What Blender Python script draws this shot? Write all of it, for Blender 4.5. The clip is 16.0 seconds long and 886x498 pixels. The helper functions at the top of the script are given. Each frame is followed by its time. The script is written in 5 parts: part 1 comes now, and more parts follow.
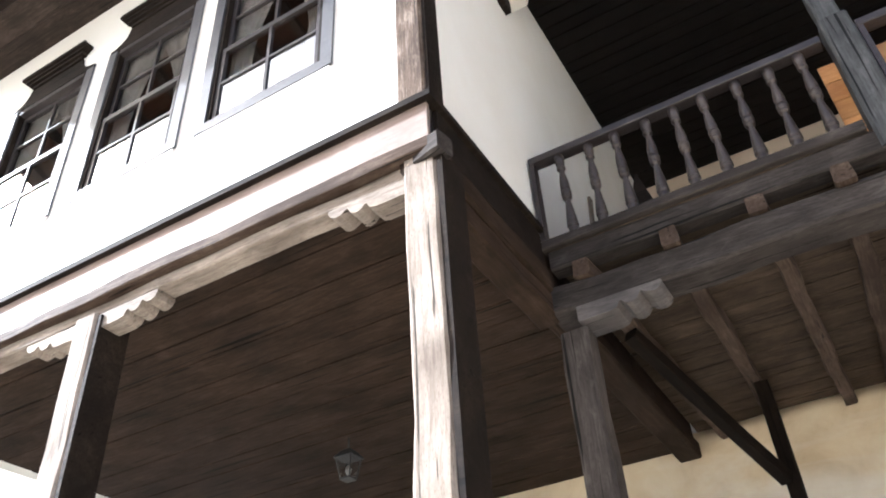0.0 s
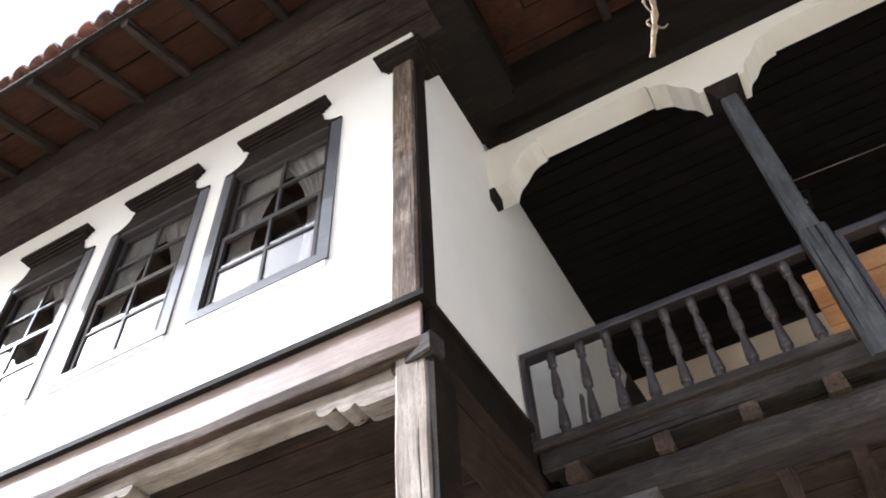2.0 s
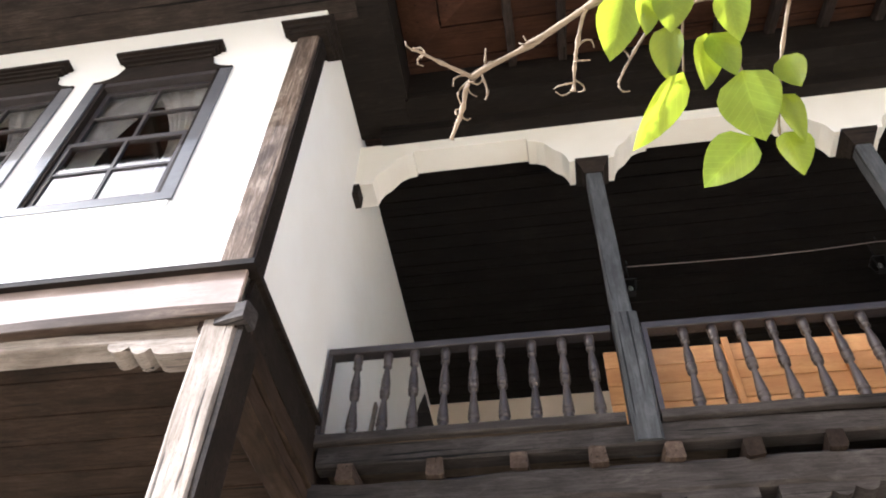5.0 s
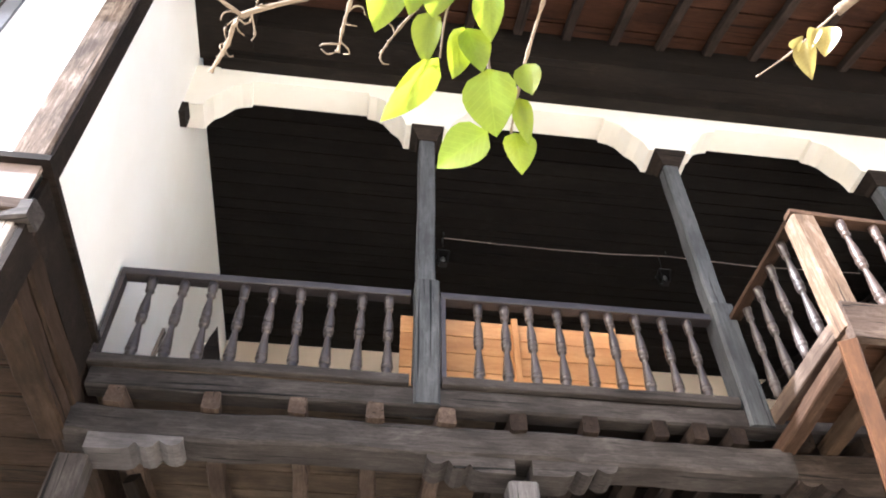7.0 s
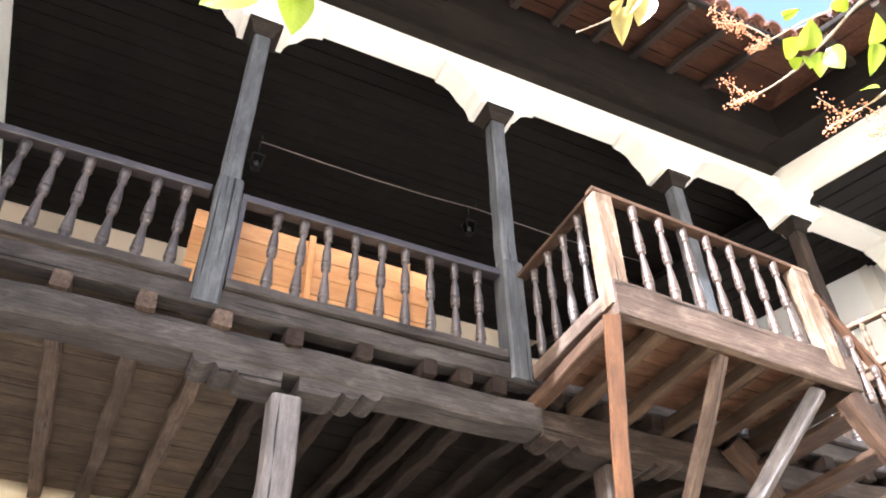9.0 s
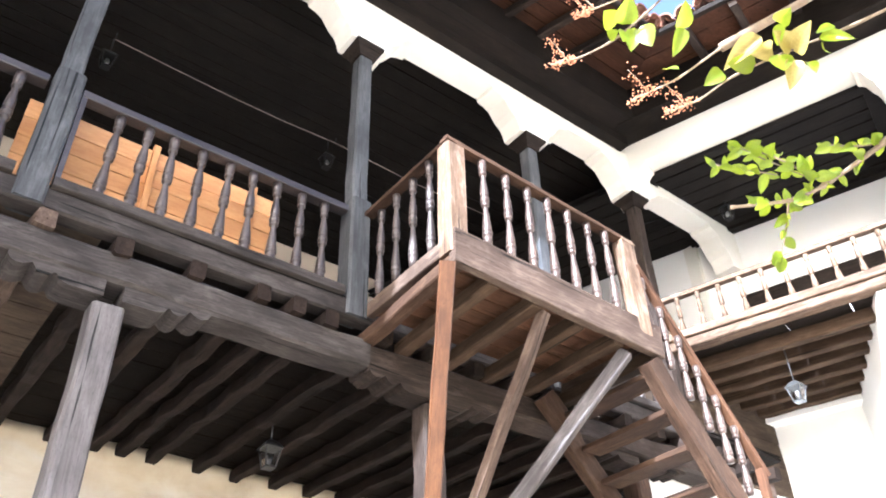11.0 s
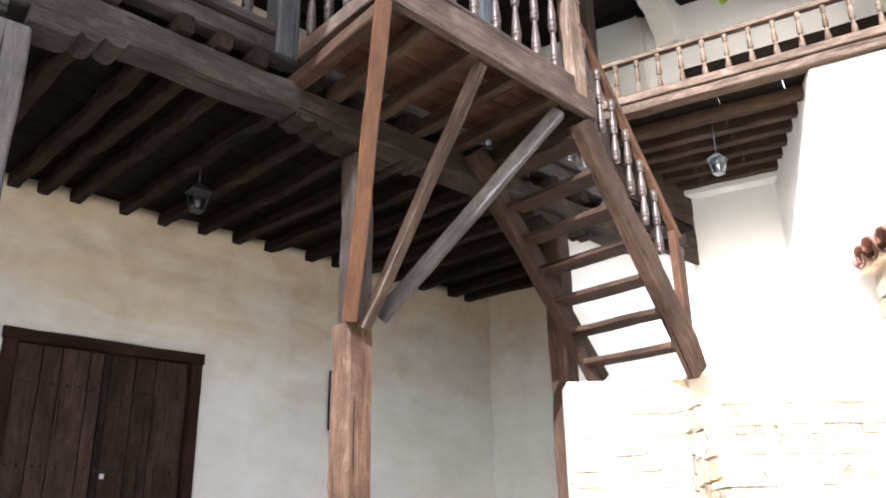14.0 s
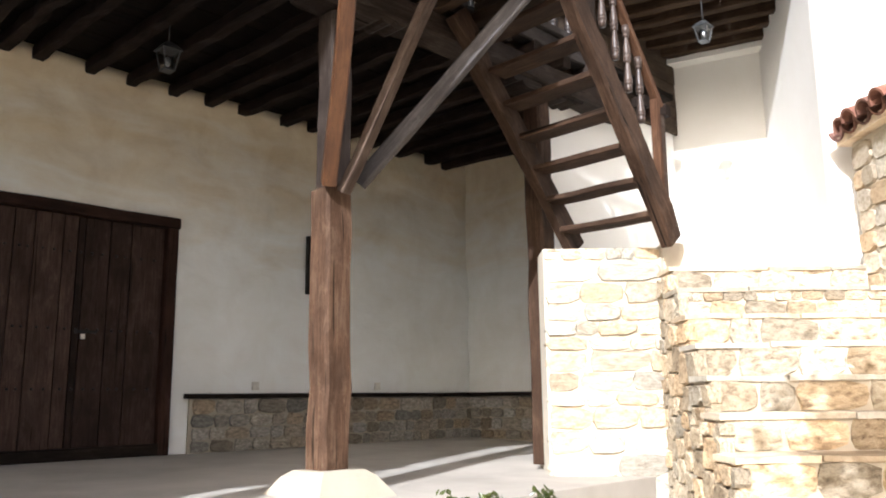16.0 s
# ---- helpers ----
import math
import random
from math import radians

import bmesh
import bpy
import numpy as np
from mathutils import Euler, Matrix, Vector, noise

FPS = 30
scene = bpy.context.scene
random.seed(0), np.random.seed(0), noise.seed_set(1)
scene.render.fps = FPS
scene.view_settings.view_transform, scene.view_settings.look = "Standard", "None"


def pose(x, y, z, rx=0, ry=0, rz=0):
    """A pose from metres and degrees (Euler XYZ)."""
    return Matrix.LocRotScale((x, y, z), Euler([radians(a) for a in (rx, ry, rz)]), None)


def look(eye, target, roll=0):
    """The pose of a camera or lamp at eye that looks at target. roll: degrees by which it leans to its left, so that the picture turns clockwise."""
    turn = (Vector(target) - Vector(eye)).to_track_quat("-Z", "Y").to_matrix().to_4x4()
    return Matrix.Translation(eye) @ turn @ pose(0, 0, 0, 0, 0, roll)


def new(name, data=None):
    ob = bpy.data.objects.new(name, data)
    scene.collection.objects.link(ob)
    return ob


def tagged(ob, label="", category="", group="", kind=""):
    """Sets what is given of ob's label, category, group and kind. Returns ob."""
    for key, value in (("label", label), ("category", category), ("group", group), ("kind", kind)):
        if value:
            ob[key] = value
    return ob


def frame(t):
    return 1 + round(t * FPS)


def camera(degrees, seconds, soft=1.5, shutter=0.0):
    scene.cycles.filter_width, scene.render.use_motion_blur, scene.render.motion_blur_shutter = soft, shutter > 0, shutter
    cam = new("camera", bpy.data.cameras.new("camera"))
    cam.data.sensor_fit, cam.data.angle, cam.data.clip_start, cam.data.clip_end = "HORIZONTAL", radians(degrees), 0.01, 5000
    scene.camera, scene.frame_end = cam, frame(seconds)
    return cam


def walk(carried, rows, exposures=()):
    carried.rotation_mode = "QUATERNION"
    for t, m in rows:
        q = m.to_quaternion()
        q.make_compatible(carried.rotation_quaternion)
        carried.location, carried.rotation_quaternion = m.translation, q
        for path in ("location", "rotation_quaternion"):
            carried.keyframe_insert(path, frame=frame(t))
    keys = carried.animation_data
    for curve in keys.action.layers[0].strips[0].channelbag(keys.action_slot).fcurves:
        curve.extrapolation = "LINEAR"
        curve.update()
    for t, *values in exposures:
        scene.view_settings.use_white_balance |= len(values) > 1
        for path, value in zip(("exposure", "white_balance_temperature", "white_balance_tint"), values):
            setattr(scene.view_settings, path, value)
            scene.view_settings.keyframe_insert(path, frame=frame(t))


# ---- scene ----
cam = camera(58.05, 16.0, 1.9)
PATH = [
    (0, (-0.204, 0.124, 0.686), (-0.962, 1.532, 1.887), -3.86),
    (0.5, (-0.192, 0.107, 0.721), (-0.903, 1.449, 2.023), -3.52),
    (1, (-0.183, 0.089, 0.754), (-0.842, 1.367, 2.144), -3.65),
    (1.5, (-0.181, 0.071, 0.774), (-0.791, 1.287, 2.240), -3.62),
    (2, (-0.176, 0.055, 0.783), (-0.749, 1.225, 2.300), -3.85),
    (2.5, (-0.174, 0.035, 0.784), (-0.726, 1.182, 2.326), -3.15),
    (3, (-0.167, 0.026, 0.781), (-0.715, 1.168, 2.329), -0.91),
    (3.2, (-0.160, 0.024, 0.781), (-0.706, 1.175, 2.323), -0.05),
    (5.3, (-0.076, -0.004, 0.714), (-0.249, 1.304, 2.217), 2.22),
    (5.5, (-0.071, -0.003, 0.715), (-0.209, 1.318, 2.211), 2.33),
    (6, (-0.056, -0.011, 0.710), (-0.094, 1.341, 2.184), 1.27),
    (6.5, (-0.030, -0.028, 0.692), (0.048, 1.338, 2.151), 1.05),
    (7, (0.004, -0.024, 0.691), (0.197, 1.354, 2.128), -0.81),
    (7.5, (0.042, 0.004, 0.697), (0.345, 1.393, 2.104), -1.25),
    (8, (0.070, 0.026, 0.708), (0.503, 1.417, 2.078), -1.34),
    (8.5, (0.074, 0.021, 0.702), (0.623, 1.403, 2.041), -0.65),
    (9, (0.082, 0.018, 0.690), (0.745, 1.384, 1.992), -1.04),
    (9.2, (0.090, 0.013, 0.690), (0.798, 1.373, 1.974), -1.41),
    (11.3, (0.162, -0.052, 0.616), (1.202, 1.191, 1.788), -2.36),
    (11.5, (0.172, -0.056, 0.604), (1.235, 1.178, 1.765), -2.90),
    (12, (0.203, -0.046, 0.570), (1.341, 1.205, 1.637), -2.81),
    (12.5, (0.225, -0.033, 0.545), (1.416, 1.217, 1.555), -3.35),
    (13, (0.242, -0.017, 0.522), (1.470, 1.265, 1.445), -3.22),
    (13.5, (0.240, 0.010, 0.530), (1.504, 1.340, 1.327), -1.55),
    (14, (0.237, 0.026, 0.530), (1.527, 1.394, 1.212), -0.91),
    (14.5, (0.230, 0.031, 0.529), (1.543, 1.424, 1.109), -0.47),
    (15, (0.227, 0.037, 0.526), (1.563, 1.434, 1.039), -0.26),
    (15.5, (0.226, 0.040, 0.521), (1.590, 1.433, 0.965), -0.29),
    (16, (0.224, 0.067, 0.514), (1.618, 1.454, 0.881), -0.63),
]
EXPOSURES = [(0.0, 1.72, 5350, 10), (1.5, 1.38, 5250, 10), (3.0, 1.05, 5250, 10), (5.5, 1.85, 5400, 12), (7.0, 2.3, 5380, 12), (9.0, 2.7, 5350, 12), (12.5, 2.2, 5000, 12), (14.5, 1.22, 5300, 11), (16.0, 0.68, 5550, 11)]
walk(cam, [(t, look(eye, target, roll)) for t, eye, target, roll in PATH], EXPOSURES)

# ---- light ----
SUN_TO = Vector((-0.82, -0.318, 0.50)).normalized()
world = bpy.data.worlds.new("sky")
scene.world = world
world.use_nodes = True
wn = world.node_tree.nodes
sky = wn.new("ShaderNodeTexSky")
sky.sky_type = "NISHITA"
sky.sun_disc = False
sky.dust_density = 9.0
sky.ozone_density = 0.4
sky.sun_elevation = math.asin(SUN_TO.z)
sky.sun_rotation = math.atan2(SUN_TO.x, SUN_TO.y)
world.node_tree.links.new(sky.outputs[0], wn["Background"].inputs[0])
wn["Background"].inputs[1].default_value = 0.13
sun_data = bpy.data.lights.new("sun", "SUN")
sun_data.energy = 5.0
sun_data.angle = radians(0.53)
sun_data.color = (1.0, 0.95, 0.88)
sun = new("sun", sun_data)
sun.matrix_basis = look(SUN_TO * 40, (0, 0, 0))


# ---- materials ----
def base_material(name, rough):
    m = bpy.data.materials.new(name)
    m.use_nodes = True
    t = m.node_tree
    b = t.nodes["Principled BSDF"]
    b.inputs["Roughness"].default_value = rough
    return m, t, b


def coords(t, scale, offset=True):
    c = t.nodes.new("ShaderNodeTexCoord")
    mp = t.nodes.new("ShaderNodeMapping")
    mp.inputs["Scale"].default_value = scale
    t.links.new(c.outputs["Object"], mp.inputs["Vector"])
    if offset:
        info = t.nodes.new("ShaderNodeObjectInfo")
        mul = t.nodes.new("ShaderNodeMath")
        mul.operation = "MULTIPLY"
        mul.inputs[1].default_value = 37.0
        t.links.new(info.outputs["Random"], mul.inputs[0])
        t.links.new(mul.outputs[0], mp.inputs["Location"])
    return mp.outputs["Vector"]


def noise_tex(t, vec, scale, detail=6.0, rough=0.6, distortion=0.0):
    n = t.nodes.new("ShaderNodeTexNoise")
    n.inputs["Scale"].default_value = scale
    n.inputs["Detail"].default_value = detail
    n.inputs["Roughness"].default_value = rough
    n.inputs["Distortion"].default_value = distortion
    t.links.new(vec, n.inputs["Vector"])
    return n.outputs["Fac"]


def ramp(t, fac, stops):
    r = t.nodes.new("ShaderNodeValToRGB")
    e = r.color_ramp.elements
    e[0].position, e[0].color = stops[0][0], (*stops[0][1], 1)
    e[1].position, e[1].color = stops[-1][0], (*stops[-1][1], 1)
    for p, c in stops[1:-1]:
        e.new(p).color = (*c, 1)
    t.links.new(fac, r.inputs["Fac"])
    return r.outputs["Color"]


def mixed(t, fac, a, b, mode="MIX"):
    m = t.nodes.new("ShaderNodeMix")
    m.data_type, m.blend_type = "RGBA", mode
    if isinstance(fac, float):
        m.inputs[0].default_value = fac
    else:
        t.links.new(fac, m.inputs[0])
    for s, v in ((6, a), (7, b)):
        if isinstance(v, tuple):
            m.inputs[s].default_value = (*v, 1)
        else:
            t.links.new(v, m.inputs[s])
    return m.outputs[2]


def bump(t, b, height, strength, distance):
    n = t.nodes.new("ShaderNodeBump")
    n.inputs["Strength"].default_value = strength
    n.inputs["Distance"].default_value = distance
    t.links.new(height, n.inputs["Height"])
    t.links.new(n.outputs[0], b.inputs["Normal"])


def varied(t, col, lo, hi):
    """Lighter and darker from piece to piece."""
    info = t.nodes.new("ShaderNodeObjectInfo")
    mr = t.nodes.new("ShaderNodeMapRange")
    mr.inputs["To Min"].default_value, mr.inputs["To Max"].default_value = lo, hi
    t.links.new(info.outputs["Random"], mr.inputs["Value"])
    h = t.nodes.new("ShaderNodeHueSaturation")
    t.links.new(mr.outputs[0], h.inputs["Value"])
    t.links.new(col, h.inputs["Color"])
    return h.outputs[0]


def wood(name, dark, mid, light, rough=0.75, grain=1.0, crack=True, lo=0.85, hi=1.15):
    """Sawn or hewn timber; the grain runs along the piece's own x."""
    m, t, b = base_material(name, rough)
    b.inputs["Specular IOR Level"].default_value = 0.12 if crack else 0.4
    v = coords(t, (1.3, 20.0 * grain, 20.0 * grain))
    fine = noise_tex(t, v, 3.0, 9.0, 0.7, 0.7)
    col = ramp(t, fine, [(0.18, dark), (0.50, mid), (0.88, light)])
    worn = noise_tex(t, coords(t, (2.2, 5.0, 5.0)), 2.6, 6.0, 0.65, 0.5)
    col = mixed(t, ramp(t, worn, [(0.52, (0, 0, 0)), (0.72, (0.55, 0.55, 0.55))]), col, light)
    grit = noise_tex(t, coords(t, (9.0, 30.0, 30.0)), 5.0, 4.0, 0.7)
    col = mixed(t, ramp(t, grit, [(0.30, (0.6, 0.6, 0.6)), (0.46, (0, 0, 0))]), col, dark)
    blotch = noise_tex(t, coords(t, (1.0, 2.0, 2.0)), 2.2, 4.0, 0.6)
    col = mixed(t, ramp(t, blotch, [(0.35, (0, 0, 0)), (0.7, (0.8, 0.8, 0.8))]), col, dark)
    h = fine
    if crack:
        w = noise_tex(t, coords(t, (0.5, 22.0, 22.0)), 1.6, 3.0, 0.5, 0.6)
        line = ramp(t, w, [(0.32, (0.18, 0.18, 0.18)), (0.36, (1, 1, 1))])
        col = mixed(t, 1.0, col, line, "MULTIPLY")
        add = t.nodes.new("ShaderNodeMath")
        add.operation = "ADD"
        t.links.new(fine, add.inputs[0])
        t.links.new(line, add.inputs[1])
        h = add.outputs[0]
    col = varied(t, col, lo, hi)
    t.links.new(col, b.inputs["Base Color"])
    bump(t, b, h, 0.45, 0.005)
    return m


def plaster(name, base, stain, amount=0.5, lump=0.02, rough=0.9):
    m, t, b = base_material(name, rough)
    v = coords(t, (1, 1, 1), False)
    big = noise_tex(t, v, 1.3, 5.0, 0.6, 0.3)
    col = ramp(t, big, [(0.38, base), (0.75, tuple(a + (s - a) * amount for a, s in zip(base, stain)))])
    speck = noise_tex(t, v, 60.0, 4.0, 0.6)
    col = mixed(t, ramp(t, speck, [(0.3, (0.12, 0.12, 0.12)), (0.42, (0, 0, 0))]), col, stain)
    t.links.new(col, b.inputs["Base Color"])
    hgt = noise_tex(t, v, 4.0, 7.0, 0.5)
    bump(t, b, hgt, 0.5, lump)
    return m


def stone(name, a, bcol, c, rough=0.9):
    m, t, b = base_material(name, rough)
    v = coords(t, (1, 1, 1))
    n1 = noise_tex(t, v, 5.0, 8.0, 0.65, 0.3)
    col = ramp(t, n1, [(0.3, a), (0.5, bcol), (0.72, c)])
    n2 = noise_tex(t, v, 40.0, 5.0, 0.6)
    col = mixed(t, ramp(t, n2, [(0.3, (0.5, 0.5, 0.5)), (0.5, (0, 0, 0))]), col, a)
    col = varied(t, col, 0.6, 1.35)
    inf = t.nodes.new("ShaderNodeObjectInfo")
    wn2 = t.nodes.new("ShaderNodeTexWhiteNoise")
    wn2.noise_dimensions = "1D"
    t.links.new(inf.outputs["Random"], wn2.inputs["W"])
    tint = ramp(t, wn2.outputs["Value"], [(0.0, (0.86, 0.90, 0.95)), (0.5, (1.0, 0.97, 0.92)), (1.0, (1.0, 0.84, 0.66))])
    col = mixed(t, 1.0, col, tint, "MULTIPLY")
    t.links.new(col, b.inputs["Base Color"])
    bump(t, b, n1, 0.8, 0.02)
    return m


def plain(name, col, rough, metal=0.0):
    m, t, b = base_material(name, rough)
    n = noise_tex(t, coords(t, (1, 1, 1)), 12.0, 5.0, 0.6)
    c2 = tuple(x * 0.7 for x in col)
    t.links.new(ramp(t, n, [(0.35, c2), (0.65, col)]), b.inputs["Base Color"])
    b.inputs["Metallic"].default_value = metal
    return m


OLD_WOOD = wood("weathered_grey_oak", (0.016, 0.013, 0.012), (0.056, 0.048, 0.044), (0.135, 0.119, 0.110))
# dark tone holds the deep shade between the inner joists
JOIST_WOOD = wood("shade_dark_joists", (0.007, 0.0045, 0.0035), (0.021, 0.014, 0.0105), (0.050, 0.036, 0.027), 0.8)
BLUE_POST = wood("blue_grey_painted_oak", (0.028, 0.029, 0.031), (0.074, 0.077, 0.081), (0.140, 0.143, 0.146), 0.65, 1.0)
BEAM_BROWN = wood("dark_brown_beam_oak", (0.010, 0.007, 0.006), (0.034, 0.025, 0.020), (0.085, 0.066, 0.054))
# soffit timber with the shade under the eaves put into its colour
SHADED_SOFFIT = wood("shade_dark_soffit_oak", (0.004, 0.003, 0.0025), (0.011, 0.008, 0.006), (0.030, 0.023, 0.018))
DECK_WOOD = wood("red_brown_deck_boards", (0.030, 0.014, 0.008), (0.088, 0.044, 0.024), (0.15, 0.085, 0.048), 0.75)
ORANGE_WOOD = wood("varnished_orange_brace", (0.035, 0.013, 0.006), (0.105, 0.044, 0.017), (0.18, 0.085, 0.036), 0.5, 0.7, False)
GREY_BRACE = wood("grey_weathered_brace", (0.032, 0.028, 0.027), (0.092, 0.083, 0.080), (0.20, 0.184, 0.174))
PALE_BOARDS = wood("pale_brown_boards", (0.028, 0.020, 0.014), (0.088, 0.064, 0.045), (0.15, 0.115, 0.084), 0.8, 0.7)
GREY_POST = wood("light_grey_oak", (0.045, 0.040, 0.039), (0.125, 0.114, 0.113), (0.21, 0.196, 0.194))
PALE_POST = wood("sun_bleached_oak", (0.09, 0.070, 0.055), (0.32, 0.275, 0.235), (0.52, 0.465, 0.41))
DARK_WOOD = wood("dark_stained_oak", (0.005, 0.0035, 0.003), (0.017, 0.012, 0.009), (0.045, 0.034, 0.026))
RAIL_WOOD = wood("dark_painted_rail_wood", (0.018, 0.014, 0.014), (0.042, 0.035, 0.035), (0.085, 0.076, 0.078), 0.38, 1.0, False)
BALUSTER_WOOD = wood("turned_baluster_wood", (0.026, 0.020, 0.018), (0.058, 0.046, 0.042), (0.12, 0.100, 0.092), 0.36, 1.0, False)
LANDING_BALUSTER = wood("brown_turned_baluster_wood", (0.030, 0.019, 0.015), (0.072, 0.050, 0.040), (0.14, 0.105, 0.085), 0.36, 1.0, False)
BROWN_WOOD = wood("brown_stair_oak", (0.012, 0.007, 0.005), (0.056, 0.032, 0.020), (0.14, 0.090, 0.058), 0.65)
POST_BROWN = wood("worn_brown_post_oak", (0.025, 0.013, 0.008), (0.105, 0.060, 0.036), (0.24, 0.165, 0.110), 0.7)
# near-black: the shade under floors and ceilings is put into this colour
CEIL_WOOD = wood("shade_dark_boards", (0.002, 0.0014, 0.001), (0.008, 0.0052, 0.0034), (0.021, 0.014, 0.009), 0.8)
BAY_WOOD = wood("brown_soffit_boards", (0.009, 0.006, 0.004), (0.038, 0.024, 0.016), (0.075, 0.050, 0.036), 0.8, 0.6)
WORN_WOOD = wood("worn_grey_brown_oak", (0.024, 0.015, 0.011), (0.085, 0.060, 0.045), (0.18, 0.14, 0.112), 0.75)
BLACK_WOOD = wood("near_black_ceiling_boards", (0.006, 0.005, 0.0045), (0.012, 0.0098, 0.0085), (0.022, 0.0185, 0.016), 0.8)
UNDER_WOOD = wood("underfloor_boards", (0.016, 0.009, 0.006), (0.056, 0.036, 0.022), (0.105, 0.072, 0.046), 0.8)
EAVE_WOOD = wood("red_brown_eave_boards", (0.018, 0.008, 0.005), (0.052, 0.022, 0.012), (0.095, 0.044, 0.025), 0.8, 0.7)
NEW_WOOD = wood("new_pine_boards", (0.46, 0.19, 0.06), (0.70, 0.36, 0.13), (0.82, 0.50, 0.21), 0.5, 0.6, False)
GATE_WOOD = wood("old_gate_planks", (0.014, 0.009, 0.007), (0.050, 0.031, 0.025), (0.105, 0.073, 0.060), 0.7, 1.0, True, 0.55, 1.7)
FRAME_WOOD = wood("red_brown_door_frame", (0.014, 0.007, 0.005), (0.038, 0.019, 0.014), (0.075, 0.040, 0.030), 0.7)
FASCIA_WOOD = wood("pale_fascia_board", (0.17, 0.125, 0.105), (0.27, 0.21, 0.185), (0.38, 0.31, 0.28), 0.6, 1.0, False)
WHITE = plaster("lime_whitewash", (0.80, 0.79, 0.76), (0.62, 0.57, 0.48), 0.25, 0.006)
FOOTING = plaster("stained_footing_plaster", (0.48, 0.43, 0.34), (0.30, 0.25, 0.17), 0.7, 0.012)
CREAM = plaster("cream_limewash", (0.77, 0.745, 0.68), (0.60, 0.54, 0.43), 0.45, 0.006)

TAN_WALL = plaster("tan_earth_plaster", (0.66, 0.56, 0.44), (0.50, 0.40, 0.28), 0.6, 0.006)


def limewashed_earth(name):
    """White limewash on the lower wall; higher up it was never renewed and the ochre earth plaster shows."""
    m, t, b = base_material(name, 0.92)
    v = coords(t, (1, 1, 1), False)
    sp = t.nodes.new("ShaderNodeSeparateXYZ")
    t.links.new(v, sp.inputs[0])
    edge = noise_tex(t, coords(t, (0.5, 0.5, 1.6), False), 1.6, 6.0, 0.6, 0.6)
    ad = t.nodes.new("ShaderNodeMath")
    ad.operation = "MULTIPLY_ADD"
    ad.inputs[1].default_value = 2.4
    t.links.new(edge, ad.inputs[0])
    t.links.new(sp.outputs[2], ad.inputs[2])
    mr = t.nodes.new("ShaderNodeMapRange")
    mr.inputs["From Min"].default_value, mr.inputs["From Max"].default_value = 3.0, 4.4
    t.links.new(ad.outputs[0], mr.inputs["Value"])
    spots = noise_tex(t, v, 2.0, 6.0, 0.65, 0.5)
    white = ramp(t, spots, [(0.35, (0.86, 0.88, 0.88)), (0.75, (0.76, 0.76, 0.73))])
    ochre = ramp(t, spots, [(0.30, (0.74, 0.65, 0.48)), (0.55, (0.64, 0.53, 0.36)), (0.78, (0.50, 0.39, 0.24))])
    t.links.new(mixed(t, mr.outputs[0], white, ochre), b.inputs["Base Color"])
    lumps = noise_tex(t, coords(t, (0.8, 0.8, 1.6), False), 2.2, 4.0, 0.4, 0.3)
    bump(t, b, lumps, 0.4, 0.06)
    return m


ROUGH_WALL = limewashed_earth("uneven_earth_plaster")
FLOOR_MAT = plaster("worn_earth_floor", (0.46, 0.43, 0.38), (0.30, 0.27, 0.23), 0.8, 0.02)
GROUND_MAT = plaster("dry_courtyard_earth", (0.50, 0.45, 0.37), (0.30, 0.27, 0.18), 0.8, 0.04)
STONE = stone("rubble_stone", (0.12, 0.11, 0.095), (0.29, 0.27, 0.235), (0.48, 0.45, 0.39))
PALE_STONE = stone("pale_sandstone", (0.34, 0.28, 0.20), (0.58, 0.51, 0.40), (0.72, 0.66, 0.55))
MORTAR = plaster("lime_mortar", (0.40, 0.36, 0.29), (0.25, 0.22, 0.16), 0.8, 0.03)
PALE_MORTAR = plaster("pale_lime_mortar", (0.66, 0.60, 0.49), (0.46, 0.40, 0.30), 0.8, 0.03)
STEP_MORTAR = plaster("pale_step_mortar", (0.60, 0.53, 0.42), (0.46, 0.38, 0.27), 0.8, 0.03)
TILE = stone("fired_clay_tile", (0.085, 0.045, 0.036), (0.19, 0.092, 0.068), (0.30, 0.17, 0.13))
IRON = plain("black_iron", (0.02, 0.02, 0.02), 0.5, 0.6)
LANTERN_METAL = plain("grey_lantern_metal", (0.10, 0.105, 0.11), 0.45, 0.7)
STEEL = plain("bright_steel", (0.6, 0.6, 0.6), 0.3, 1.0)
STEP_STONE = stone("brown_patched_stone", (0.17, 0.12, 0.075), (0.50, 0.42, 0.30), (0.68, 0.60, 0.47))
TREAD_STONE = stone("worn_tread_stone", (0.38, 0.31, 0.22), (0.58, 0.51, 0.40), (0.68, 0.61, 0.50))
SPRAY = plain("withered_flower_buds", (0.45, 0.19, 0.09), 0.8)
CABLE = plain("pale_cable", (0.35, 0.28, 0.24), 0.6)
PALE_BLUE = plain("blue_grey_paint", (0.35, 0.45, 0.5), 0.5)
CLOTH = plain("white_curtain_cloth", (0.75, 0.73, 0.68), 0.9)


